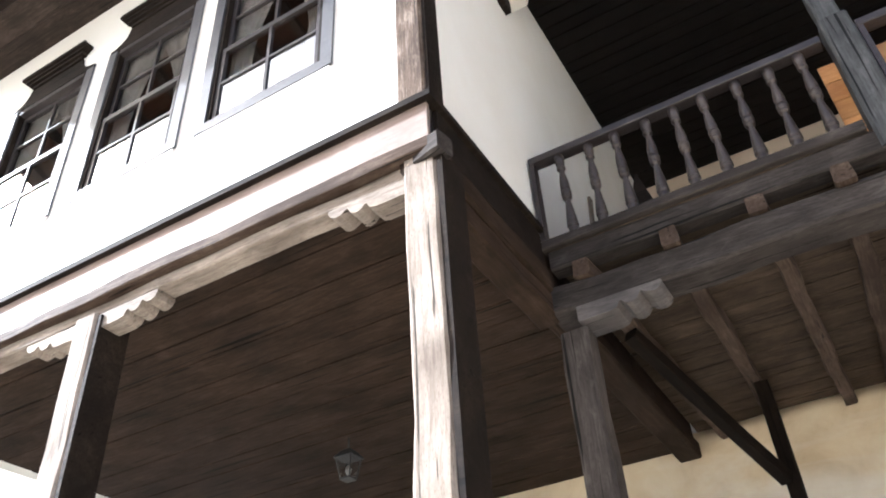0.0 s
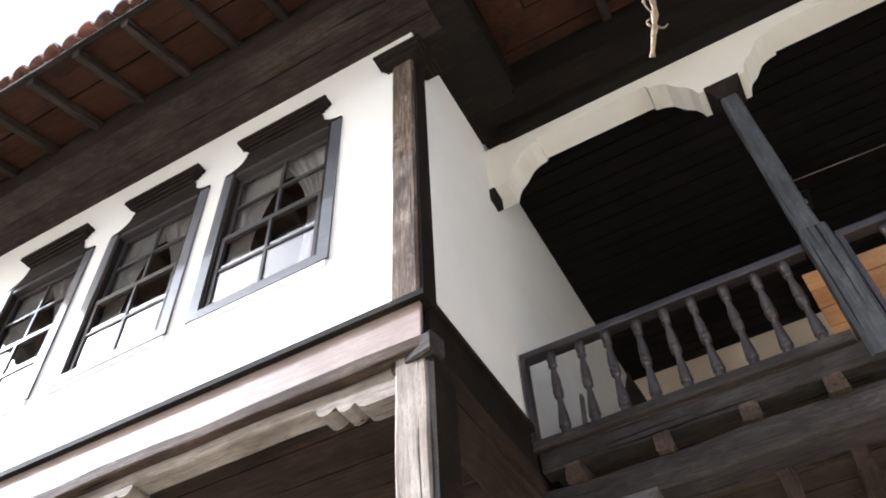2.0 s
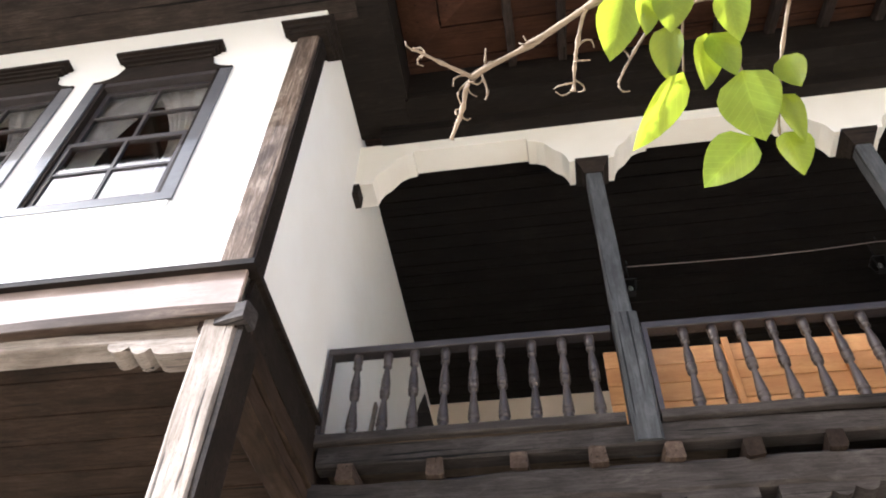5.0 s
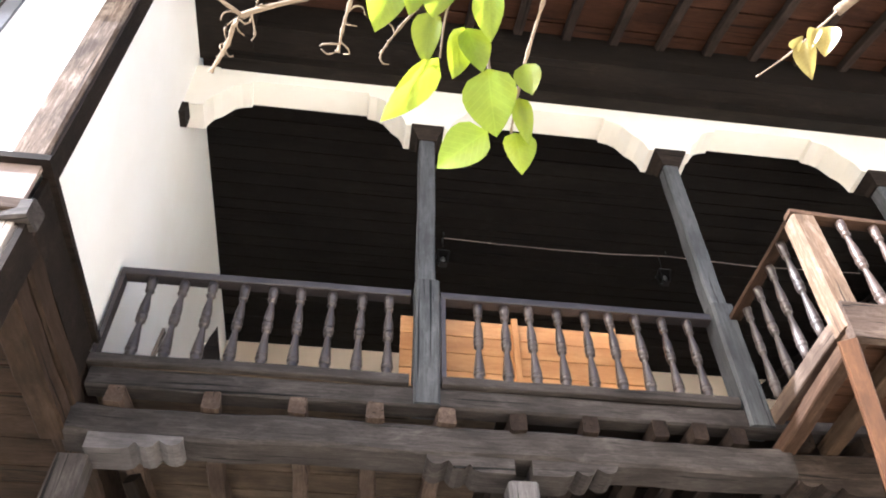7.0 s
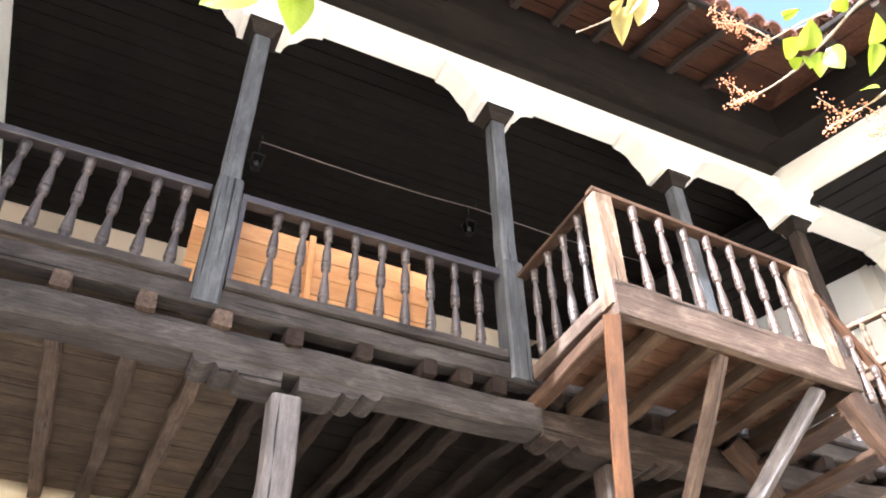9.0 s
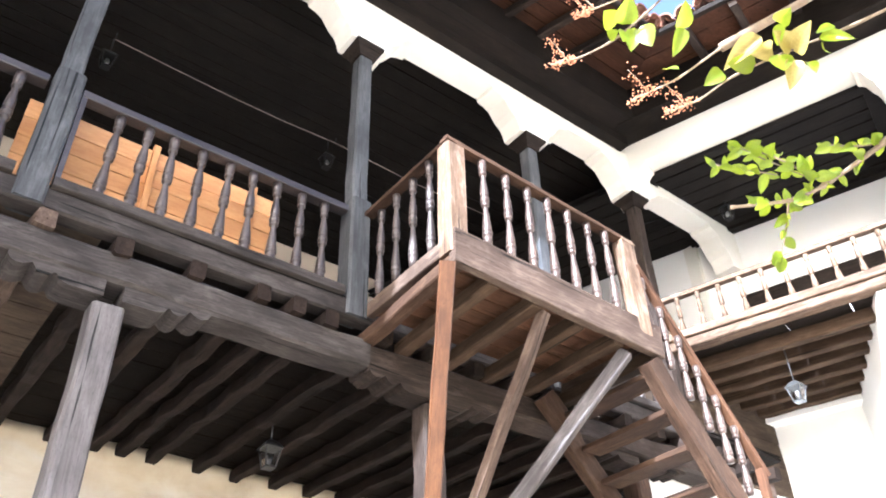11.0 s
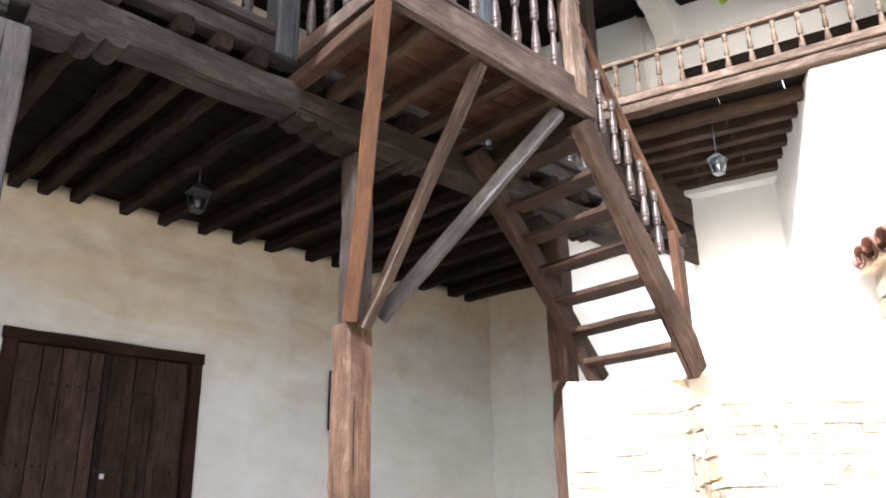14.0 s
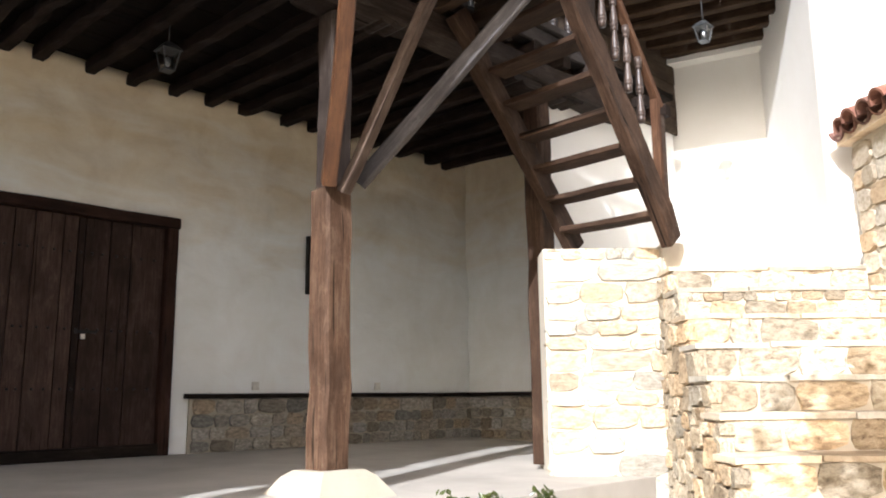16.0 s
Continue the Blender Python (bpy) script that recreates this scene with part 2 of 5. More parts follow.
def glass_material():
    m, t, b = base_material("window_glass", 0.02)
    b.inputs["Base Color"].default_value = (0.9, 0.93, 0.93, 1)
    b.inputs["Transmission Weight"].default_value = 1.0
    b.inputs["IOR"].default_value = 1.1
    gl = t.nodes.new("ShaderNodeBsdfGlossy")
    gl.inputs["Roughness"].default_value = 0.03
    tr = t.nodes.new("ShaderNodeBsdfTransparent")
    lw = t.nodes.new("ShaderNodeLayerWeight")
    pw = t.nodes.new("ShaderNodeMath")
    pw.operation = "POWER"
    pw.inputs[1].default_value = 2.5
    t.links.new(lw.outputs["Facing"], pw.inputs[0])
    fr = t.nodes.new("ShaderNodeMath")
    fr.operation = "MULTIPLY_ADD"
    fr.inputs[1].default_value, fr.inputs[2].default_value = 0.8, 0.06
    t.links.new(pw.outputs[0], fr.inputs[0])
    mx = t.nodes.new("ShaderNodeMixShader")
    t.links.new(fr.outputs[0], mx.inputs[0])
    t.links.new(tr.outputs[0], mx.inputs[1])
    t.links.new(gl.outputs[0], mx.inputs[2])
    t.links.new(mx.outputs[0], t.nodes["Material Output"].inputs["Surface"])
    return m


GLASS = glass_material()


def leaf_material(name, dark, light, through_col, thin=0.5):
    m, t, b = base_material(name, 0.3)
    n = noise_tex(t, coords(t, (1, 1, 1)), 5.0, 4.0, 0.6)
    col = ramp(t, n, [(0.35, dark), (0.65, light)])
    # midrib and side veins, in the leaf's own length and width
    tc = t.nodes.new("ShaderNodeTexCoord")
    sp = t.nodes.new("ShaderNodeSeparateXYZ")
    t.links.new(tc.outputs["Object"], sp.inputs[0])

    def calc(op, a, b2):
        q = t.nodes.new("ShaderNodeMath")
        q.operation = op
        for i, v in enumerate((a, b2)):
            if isinstance(v, float):
                q.inputs[i].default_value = v
            else:
                t.links.new(v, q.inputs[i])
        return q.outputs[0]
    side = calc("ABSOLUTE", sp.outputs[1], 0.0)
    wave = calc("SINE", calc("MULTIPLY", calc("SUBTRACT", sp.outputs[0], calc("MULTIPLY", side, 0.7)), 52.0), 0.0)
    veins = calc("MAXIMUM", calc("GREATER_THAN", wave, 0.93), calc("LESS_THAN", side, 0.014))
    col = mixed(t, calc("MULTIPLY", veins, 0.45), col, tuple(min(1.0, 1.7 * v) for v in light))
    col = varied(t, col, 0.5, 1.25)
    t.links.new(col, b.inputs["Base Color"])
    tl = t.nodes.new("ShaderNodeBsdfTranslucent")
    tl.inputs["Color"].default_value = (*through_col, 1)
    mx = t.nodes.new("ShaderNodeMixShader")
    mx.inputs[0].default_value = thin
    t.links.new(b.outputs[0], mx.inputs[1])
    t.links.new(tl.outputs[0], mx.inputs[2])
    t.links.new(mx.outputs[0], t.nodes["Material Output"].inputs["Surface"])
    return m


LEAF = leaf_material("green_leaf", (0.055, 0.10, 0.006), (0.13, 0.19, 0.014), (0.47, 0.56, 0.025))
THICK_LEAF = leaf_material("dull_green_leaf", (0.05, 0.075, 0.015), (0.11, 0.13, 0.035), (0.20, 0.24, 0.04), 0.2)
DEEP_LEAF = leaf_material("deep_green_leaf", (0.035, 0.085, 0.010), (0.07, 0.15, 0.02), (0.15, 0.30, 0.03), 0.4)
DRY_LEAF = leaf_material("yellowing_leaf", (0.16, 0.13, 0.035), (0.30, 0.24, 0.08), (0.55, 0.45, 0.12))
TWIG = wood("pale_twig_bark", (0.10, 0.07, 0.045), (0.25, 0.19, 0.13), (0.40, 0.32, 0.24), 0.8, 1.0, False)

# ---- building helpers ----
PLACE = {}
I4 = Matrix.Identity(4)


def make(name, bm, mat, m=I4, parent=None, label=""):
    """Link a bmesh as one mesh object, in the world at m, under parent if there is one."""
    me = bpy.data.meshes.new(name)
    bmesh.ops.recalc_face_normals(bm, faces=bm.faces)
    bm.to_mesh(me)
    bm.free()
    me.materials.append(mat)
    return place(name, me, m, parent, label)


def place(name, me, m=I4, parent=None, label=""):
    ob = new(name, me)
    PLACE[ob.name] = m.copy()
    if parent:
        ob.parent = parent
        ob.matrix_basis = PLACE[parent.name].inverted() @ m
    else:
        ob.matrix_basis = m
    if label:
        ob["label"] = label
    return ob


def thing(name, base, label, category, group="", kind="", m=None):
    ob = new(name)
    ob.empty_display_size = 0.1
    m = m or pose(*base)
    PLACE[ob.name] = m.copy()
    ob.matrix_basis = m
    return tagged(ob, label, category, group, kind)


def add_box(bm, x0, x1, y0, y1, z0, z1):
    v = [bm.verts.new(p) for p in ((x0, y0, z0), (x1, y0, z0), (x1, y1, z0), (x0, y1, z0), (x0, y0, z1), (x1, y0, z1), (x1, y1, z1), (x0, y1, z1))]
    for f in ((0, 3, 2, 1), (4, 5, 6, 7), (0, 1, 5, 4), (1, 2, 6, 5), (2, 3, 7, 6), (3, 0, 4, 7)):
        bm.faces.new([v[i] for i in f])


def box_mesh(*boxes):
    bm = bmesh.new()
    for b in boxes:
        add_box(bm, *b)
    return bm


def add_rings(bm, rings, caps=True):
    rows = [[bm.verts.new(p) for p in ring] for ring in rings]
    n = len(rows[0])
    for a, b in zip(rows, rows[1:]):
        for i in range(n):
            bm.faces.new((a[i], a[(i + 1) % n], b[(i + 1) % n], b[i]))
    if caps:
        bm.faces.new(rows[0][::-1])
        bm.faces.new(rows[-1])


def along(p0, p1):
    """A frame at p0 with x towards p1 and z as upright as may be."""
    p0, p1 = Vector(p0), Vector(p1)
    x = (p1 - p0).normalized()
    up = Vector((0, 0, 1)) if abs(x.z) < 0.95 else Vector((0, 1, 0))
    y = up.cross(x).normalized()
    z = x.cross(y)
    m = Matrix((x, y, z)).transposed().to_4x4()
    m.translation = p0
    return m


def timber(length, w, h, hewn=0.004, seed=0, taper=1.0, sag=0.0):
    """A squared timber along x, with worn arrises and an uneven line."""
    rng = random.Random(seed)
    bm = bmesh.new()
    n = max(2, min(14, int(length / 0.22)))
    ch = min(w, h) * 0.10
    rings = []
    for i in range(n + 1):
        f = i / n
        k = 1 + (taper - 1) * f
        a, b = w / 2 * k, h / 2 * k
        dy, dz = rng.uniform(-1, 1) * hewn, rng.uniform(-1, 1) * hewn - sag * math.sin(math.pi * f)
        ring = []
        for y, z in ((-a + ch, -b), (a - ch, -b), (a, -b + ch), (a, b - ch), (a - ch, b), (-a + ch, b), (-a, b - ch), (-a, -b + ch)):
            ring.append((f * length, y + dy + rng.uniform(-1, 1) * hewn * 0.5, z + dz + rng.uniform(-1, 1) * hewn * 0.5))
        rings.append(ring)
    add_rings(bm, rings)
    return bm


SEED = [0]


def beam(name, p0, p1, w, h, mat, parent=None, label="", hewn=0.004, taper=1.0, sag=0.0):
    SEED[0] += 1
    return make(name, timber((Vector(p1) - Vector(p0)).length, w, h, hewn, SEED[0], taper, sag), mat, along(p0, p1), parent, label)


def board_run(bm, x0, x1, y0, y1, z0, z1, n, across="y", gap=0.006, rng=None):
    """Boards side by side, with open joints, in one mesh."""
    rng = rng or random.Random(3)
    lo, hi = (y0, y1) if across == "y" else (x0, x1)
    cuts = [lo + (hi - lo) * (i + (rng.uniform(-0.15, 0.15) if 0 < i < n else 0)) / n for i in range(n + 1)]
    for a, b in zip(cuts, cuts[1:]):
        d = rng.uniform(0, 0.006)
        if across == "y":
            add_box(bm, x0, x1, a + gap / 2, b - gap / 2, z0 + d, z1 + d)
        else:
            add_box(bm, a + gap / 2, b - gap / 2, y0, y1, z0 + d, z1 + d)


def lathe_mesh(profile, sides=12):
    bm = bmesh.new()
    rings = [[(x, r * math.cos(2 * math.pi * i / sides), r * math.sin(2 * math.pi * i / sides)) for i in range(sides)] for x, r in profile]
    add_rings(bm, rings)
    for f in bm.faces:
        f.smooth = True
    return bm


def baluster_data(name, height, k, mat):
    prof = [(0, .030), (.085, .032), (.095, .026), (.105, .037), (.13, .038), (.14, .027), (.15, .036), (.17, .035), (.24, .031), (.33, .024), (.41, .018), (.44, .018), (.448, .030), (.465, .032), (.475, .022), (.488, .033), (.515, .034), (.54, .033), (.553, .022), (.563, .032), (.58, .030),
            (.61, .032), (.67, .029), (.75, .021), (.80, .0175), (.82, .018), (.828, .029), (.848, .030), (.858, .020), (.87, .027), (.93, .032), (1.0, .031)]
    me = bpy.data.meshes.new(name)
    bm = lathe_mesh([(x * height, r * k) for x, r in prof])
    bmesh.ops.recalc_face_normals(bm, faces=bm.faces)
    bm.to_mesh(me)
    bm.free()
    me.materials.append(mat)
    return me


def baluster_row(parent, me, p0, p1, n, rng, ends=(0.5, 0.5)):
    p0, p1 = Vector(p0), Vector(p1)
    for i in range(n):
        f = (i + ends[0]) / (n - 1 + ends[0] + ends[1])
        p = p0.lerp(p1, f)
        lean = rng.uniform(-0.02, 0.02)
        m = along(p, p + Vector((lean, lean * 0.5, 1))) @ pose(0, 0, 0, rng.uniform(0, 360))
        place("baluster", me, m, parent)


def prism(bm, pts, thick, axis="z"):
    """A polygon drawn out by thick along an axis."""
    off = Vector((0, 0, thick)) if axis == "z" else Vector((0, thick, 0)) if axis == "y" else Vector((thick, 0, 0))
    a = [bm.verts.new(p) for p in pts]
    b = [bm.verts.new(Vector(p) + off) for p in pts]
    n = len(a)
    bm.faces.new(a[::-1])
    bm.faces.new(b)
    for i in range(n):
        bm.faces.new((a[i], a[(i + 1) % n], b[(i + 1) % n], b[i]))


# ---- plan, in metres ----
BAY_X, BAY_Y = -1.55, 2.55          # corner of the projecting room
GAL_Y = 3.93                        # line of the gallery posts
BACK_Y = 7.0                        # wall behind the portico
UP_Z = 6.80                         # underside of the eaves
WD = Vector((0.292, -0.956, 0))     # run of the side wing
WN = Vector((-0.956, -0.292, 0))    # outwards from the side wing
W0 = Vector((5.95, 3.95, 0))        # corner of main house and wing


def wp(s, off, z):
    p = W0 + WD * s + WN * off
    return Vector((p.x, p.y, z))


WING = Matrix((WD, -WN, Vector((0, 0, 1)))).transposed().to_4x4()   # local x along the wing, y into it
WING.translation = W0


def wall_boxes(lo, hi, t0, t1, z0, z1, holes):
    """Boxes of a wall along x from lo to hi, t0 to t1 thick, with openings (x0, x1, z0, z1) in order."""
    out, x = [], lo
    for a, b, c, d in holes:
        out += [(x, a, t0, t1, z0, z1), (a, b, t0, t1, z0, c), (a, b, t0, t1, d, z1)]
        x = b
    out.append((x, hi, t0, t1, z0, z1))
    return [q for q in out if q[1] - q[0] > 1e-4 and q[5] - q[4] > 1e-4]


# ---- ground ----
bm = bmesh.new()
N = 60
grid = [[bm.verts.new((x, y, -0.45 + 0.05 * noise.noise((x * 0.6, y * 0.6, 0)))) for x in np.linspace(-60, 60, N)] for y in np.linspace(-60, 60, N)]
for j in range(N - 1):
    for i in range(N - 1):
        bm.faces.new((grid[j][i], grid[j][i + 1], grid[j + 1][i + 1], grid[j + 1][i]))
tagged(make("ground", bm, GROUND_MAT), "dry beige earth of the courtyard", "ground", kind="structure")
bm = bmesh.new()
prism(bm, [(-8.0, 3.2, -0.06), (9.2, 3.2, -0.06), (9.2, 7.1, 0.045), (-8.0, 7.1, 0.045)], -0.5)
tagged(make("floor", bm, FLOOR_MAT), "worn grey earth floor of the portico", "floor", kind="structure")

# ---- projecting room (bay) ----
WINS = [(-3.25, -2.16), (-4.44, -3.41), (-5.66, -4.63)]
BAY_L = -6.25
SILL, HEAD = 4.39, 5.97
holes = sorted((a + 0.04, b - 0.04, SILL + 0.03, HEAD - 0.03) for a, b in WINS)
tagged(make("wall_bay_front", box_mesh(*wall_boxes(BAY_L, BAY_X, BAY_Y, BAY_Y + 0.22, 3.70, UP_Z, holes)), WHITE), "sunlit whitewashed front wall of the upper room", "wall", kind="structure")
tagged(make("wall_bay_side", box_mesh((BAY_X - 0.22, BAY_X, BAY_Y + 0.22, 8.1, 3.54, UP_Z + 0.1), (BAY_X - 0.22, BAY_X, BAY_Y + 0.22, GAL_Y, 3.42, 3.54)), WHITE), "shaded whitewashed side wall of the upper room", "wall", kind="structure")
tagged(make("wall_bay_inside", box_mesh((BAY_L, BAY_X - 0.22, 6.0, 6.2, 3.4, 7.0)), CREAM), "plain inner wall of the upper room", "wall", kind="structure")
tagged(make("ceiling_bay_room", box_mesh((BAY_L, BAY_X - 0.22, BAY_Y + 0.22, 6.0, 6.6, 6.7)), CEIL_WOOD), "dark board ceiling of the upper room", "ceiling", kind="structure")

tagged(make("wall_bay_end", box_mesh((BAY_L - 0.22, BAY_L - 0.002, BAY_Y, 7.4, 3.4, UP_Z)), WHITE), "whitewashed far end wall of the upper room", "wall", kind="structure")

# underside of the bay: long boards with open joints
bm = bmesh.new()
board_run(bm, BAY_L, BAY_X - 0.16, BAY_Y + 0.10, 7.0, 3.36, 3.40, 17, "y", 0.012)
add_box(bm, BAY_L, BAY_X - 0.16, BAY_Y + 0.10, 7.0, 3.412, 3.44)
tagged(make("ceiling_bay_underside", bm, BAY_WOOD), "dark brown boards under the projecting room", "ceiling", kind="structure")

frame_bay = thing("bay_timber_frame", (BAY_X, BAY_Y, 3.1), "weathered timber beams and fascia boards carrying the projecting room", "beam", kind="structure")
make("fascia_board", box_mesh((BAY_L, BAY_X + 0.015, BAY_Y - 0.03, BAY_Y - 0.002, 3.42, 3.67)), FASCIA_WOOD, parent=frame_bay, label="pale pinkish fascia board")
make("fascia_cap", box_mesh((BAY_L, BAY_X + 0.06, BAY_Y - 0.07, BAY_Y - 0.002, 3.67, 3.71)), DARK_WOOD, parent=frame_bay, label="thin dark cap moulding")
beam("edge_beam", (BAY_L, BAY_Y + 0.035, 3.377), (BAY_X + 0.05, BAY_Y + 0.035, 3.377), 0.19, 0.08, WORN_WOOD, frame_bay, hewn=0.006)
beam("lower_beam", (BAY_L, BAY_Y + 0.06, 3.295), (BAY_X - 0.14, BAY_Y + 0.06, 3.295), 0.13, 0.08, PALE_POST, frame_bay, hewn=0.006)
# shaded side of the fascia, coloured dark where the sunny front is pale
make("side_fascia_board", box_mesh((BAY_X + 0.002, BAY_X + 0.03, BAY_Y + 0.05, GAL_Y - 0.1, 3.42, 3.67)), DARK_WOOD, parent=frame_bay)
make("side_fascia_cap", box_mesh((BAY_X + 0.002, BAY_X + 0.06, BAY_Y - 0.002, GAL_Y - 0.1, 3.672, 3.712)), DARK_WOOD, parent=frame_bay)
beam("side_beam", (BAY_X - 0.06, BAY_Y - 0.02, 3.34), (BAY_X - 0.06, BACK_Y, 3.34), 0.20, 0.15, BAY_WOOD, frame_bay, hewn=0.006)
make("filler_board", box_mesh((BAY_X - 0.15, BAY_X + 0.02, BAY_Y + 0.2, BACK_Y - 0.05, 3.41, 3.57)), BAY_WOOD, parent=frame_bay)
beam("side_lower_beam", (BAY_X - 0.05, BAY_Y + 0.16, 3.19), (BAY_X - 0.05, GAL_Y + 0.05, 3.19), 0.15, 0.15, BAY_WOOD, frame_bay, hewn=0.006)
make("beam_end", timber(0.16, 0.11, 0.12, 0.004, 5), OLD_WOOD, along((BAY_X - 0.06, BAY_Y + 0.02, 3.345), (BAY_X + 0.12, BAY_Y - 0.02, 3.345)), frame_bay)

# corner pilaster
pil = thing("corner_pilaster", (BAY_X, BAY_Y, 3.71), "weathered wooden corner post with a moulded dark cap", "post")
beam("shaft", (BAY_X - 0.075, BAY_Y + 0.045, 3.72), (BAY_X - 0.075, BAY_Y + 0.045, 6.28), 0.17, 0.15, wood("peeling_corner_wood", (0.020, 0.013, 0.010), (0.12, 0.088, 0.066), (0.44, 0.37, 0.31), 0.7), pil, hewn=0.002)
# added dark strip that gives the pilaster its shaded side
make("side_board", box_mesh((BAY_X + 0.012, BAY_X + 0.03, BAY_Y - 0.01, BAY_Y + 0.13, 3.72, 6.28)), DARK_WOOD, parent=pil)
for k, (o, z0, z1) in enumerate(((0.05, 6.28, 6.32), (0.075, 6.32, 6.36), (0.105, 6.36, 6.385))):
    make("cap", box_mesh((BAY_X - 0.165 - o, BAY_X + 0.03 + o, BAY_Y - 0.03 - o, BAY_Y + 0.13 + o, z0, z1)), DARK_WOOD, parent=pil)


CASING_WOOD = wood("glossy_grey_casing_paint", (0.05, 0.05, 0.055), (0.085, 0.088, 0.098), (0.14, 0.142, 0.152), 0.40, 1.0, False)
CASING_WOOD.node_tree.nodes["Principled BSDF"].inputs["Specular IOR Level"].default_value = 0.7


def window(x0, x1, curtain):
    """Sash window with a dark casing and a shaped crown; x0 to x1 is the casing's outside."""
    w = thing("window", ((x0 + x1) / 2, BAY_Y, SILL), "dark-framed sash window with a shaped wooden crown and small panes", "window", "windows of the upper room")
    y = BAY_Y
    cw = 0.085
    make("casing", box_mesh((x0, x0 + cw, y - 0.018, y + 0.03, SILL, HEAD)), CASING_WOOD, parent=w)
    make("casing", box_mesh((x0 + cw, x1 - cw, y - 0.018, y + 0.03, SILL - 0.005, SILL + 0.07)), CASING_WOOD, parent=w)
    make("casing", box_mesh((x1 - cw, x1, y - 0.018, y + 0.03, SILL, HEAD)), CASING_WOOD, parent=w)
    make("inner_casing", box_mesh((x0 + cw, x0 + cw + 0.03, y - 0.006, y + 0.10, SILL, HEAD), (x1 - cw - 0.03, x1 - cw, y - 0.006, y + 0.10, SILL, HEAD)), DARK_WOOD, parent=w)
    make("head_casing", box_mesh((x0 + cw + 0.03, x1 - cw - 0.03, y - 0.012, y + 0.10, HEAD - 0.05, HEAD)), RAIL_WOOD, parent=w)
    make("window_sill", box_mesh((x0 + 0.02, x1 - 0.02, y - 0.012, y + 0.10, SILL - 0.05, SILL - 0.004)), WHITE, parent=w)
    # shaped crown
    c, h = (x0 + x1) / 2, (x1 - x0) / 2
    prof = [(h, 0.0), (h, 0.035), (h - 0.05, 0.042), (h - 0.11, 0.066), (h - 0.155, 0.105), (h - 0.18, 0.155), (h - 0.19, 0.21)]
    pts = [(c - a, y - 0.016, HEAD + b) for a, b in prof] + [(c + a, y - 0.016, HEAD + b) for a, b in prof[::-1]]
    bm = bmesh.new()
    prism(bm, pts, 0.03, "y")
    make("crown_board", bm, DARK_WOOD, parent=w)
    for k, (o, a, b) in enumerate(((0.0, 0.21, 0.245), (0.03, 0.245, 0.275), (0.055, 0.275, 0.30), (0.085, 0.30, 0.335))):
        make("crown_moulding", box_mesh((c - h + 0.205 - o, c + h - 0.205 + o, y - 0.030 - o * 0.75, y - 0.001, HEAD + a, HEAD + b)), DARK_WOOD, parent=w)
    # two sashes of two by two panes
    a, b = x0 + cw + 0.03, x1 - cw - 0.03
    lo, hi = SILL + 0.07, HEAD - 0.05
    mid = lo + (hi - lo) * 0.50
    for z0, z1, yy in ((lo, mid, y + 0.008), (mid, hi, y + 0.042)):
        s = make("sash", box_mesh((a, a + 0.035, yy, yy + 0.03, z0, z1), (b - 0.035, b, yy, yy + 0.03, z0, z1), (a + 0.035, b - 0.035, yy, yy + 0.03, z0, z0 + 0.045), (a + 0.035, b - 0.035, yy, yy + 0.03, z1 - 0.045, z1)), RAIL_WOOD, parent=w)
        cx, cz = (a + b) / 2, (z0 + z1) / 2
        make("glazing_bar", box_mesh((cx - 0.011, cx + 0.011, yy + 0.002, yy + 0.028, z0 + 0.045, z1 - 0.045)), RAIL_WOOD, parent=s)
        make("glazing_bar", box_mesh((a + 0.035, cx - 0.011, yy + 0.002, yy + 0.028, cz - 0.011, cz + 0.011), (cx + 0.011, b - 0.035, yy + 0.002, yy + 0.028, cz - 0.011, cz + 0.011)), RAIL_WOOD, parent=s)
        for i in range(2):
            for j in range(2):
                px0, px1 = (a + 0.035, cx - 0.011) if i == 0 else (cx + 0.011, b - 0.035)
                pz0, pz1 = (z0 + 0.045, cz - 0.011) if j == 0 else (cz + 0.011, z1 - 0.045)
                bm = box_mesh((px0, px1, yy + 0.012, yy + 0.016, pz0, pz1))
                g = make("pane", bm, GLASS, parent=s)
                g.visible_shadow = False
    # curtain, gathered to the sides
    if curtain:
        for side in (0, 1):
            bm = bmesh.new()
            cols, rws = 26, 12
            verts = []
            for r in range(rws + 1):
                f = r / rws
                z = hi - f * (hi - lo) * 0.98
                wide = (b - a) * (0.55 - 0.33 * math.sin(min(1, f / 0.6) * math.pi / 2) + 0.12 * max(0, f - 0.6))
                row = []
                for q in range(cols + 1):
                    u = q / cols * wide
                    x = a + u if side == 0 else b - u
                    row.append(bm.verts.new((x, y + 0.100 + 0.010 * math.sin(q * 1.7 + r * 0.25) + 0.01 * math.sin(q * 0.6), z)))
                verts.append(row)
            for r in range(rws):
                for q in range(cols):
                    bm.faces.new((verts[r][q], verts[r][q + 1], verts[r + 1][q + 1], verts[r + 1][q]))
            bmesh.ops.solidify(bm, geom=bm.faces[:], thickness=0.002)
            tagged(make("curtain", bm, CLOTH), "white gathered curtain behind the sash window", "curtain", "curtains of the upper room")
    return w


for i, (a, b) in enumerate(WINS):
    window(a, b, True)


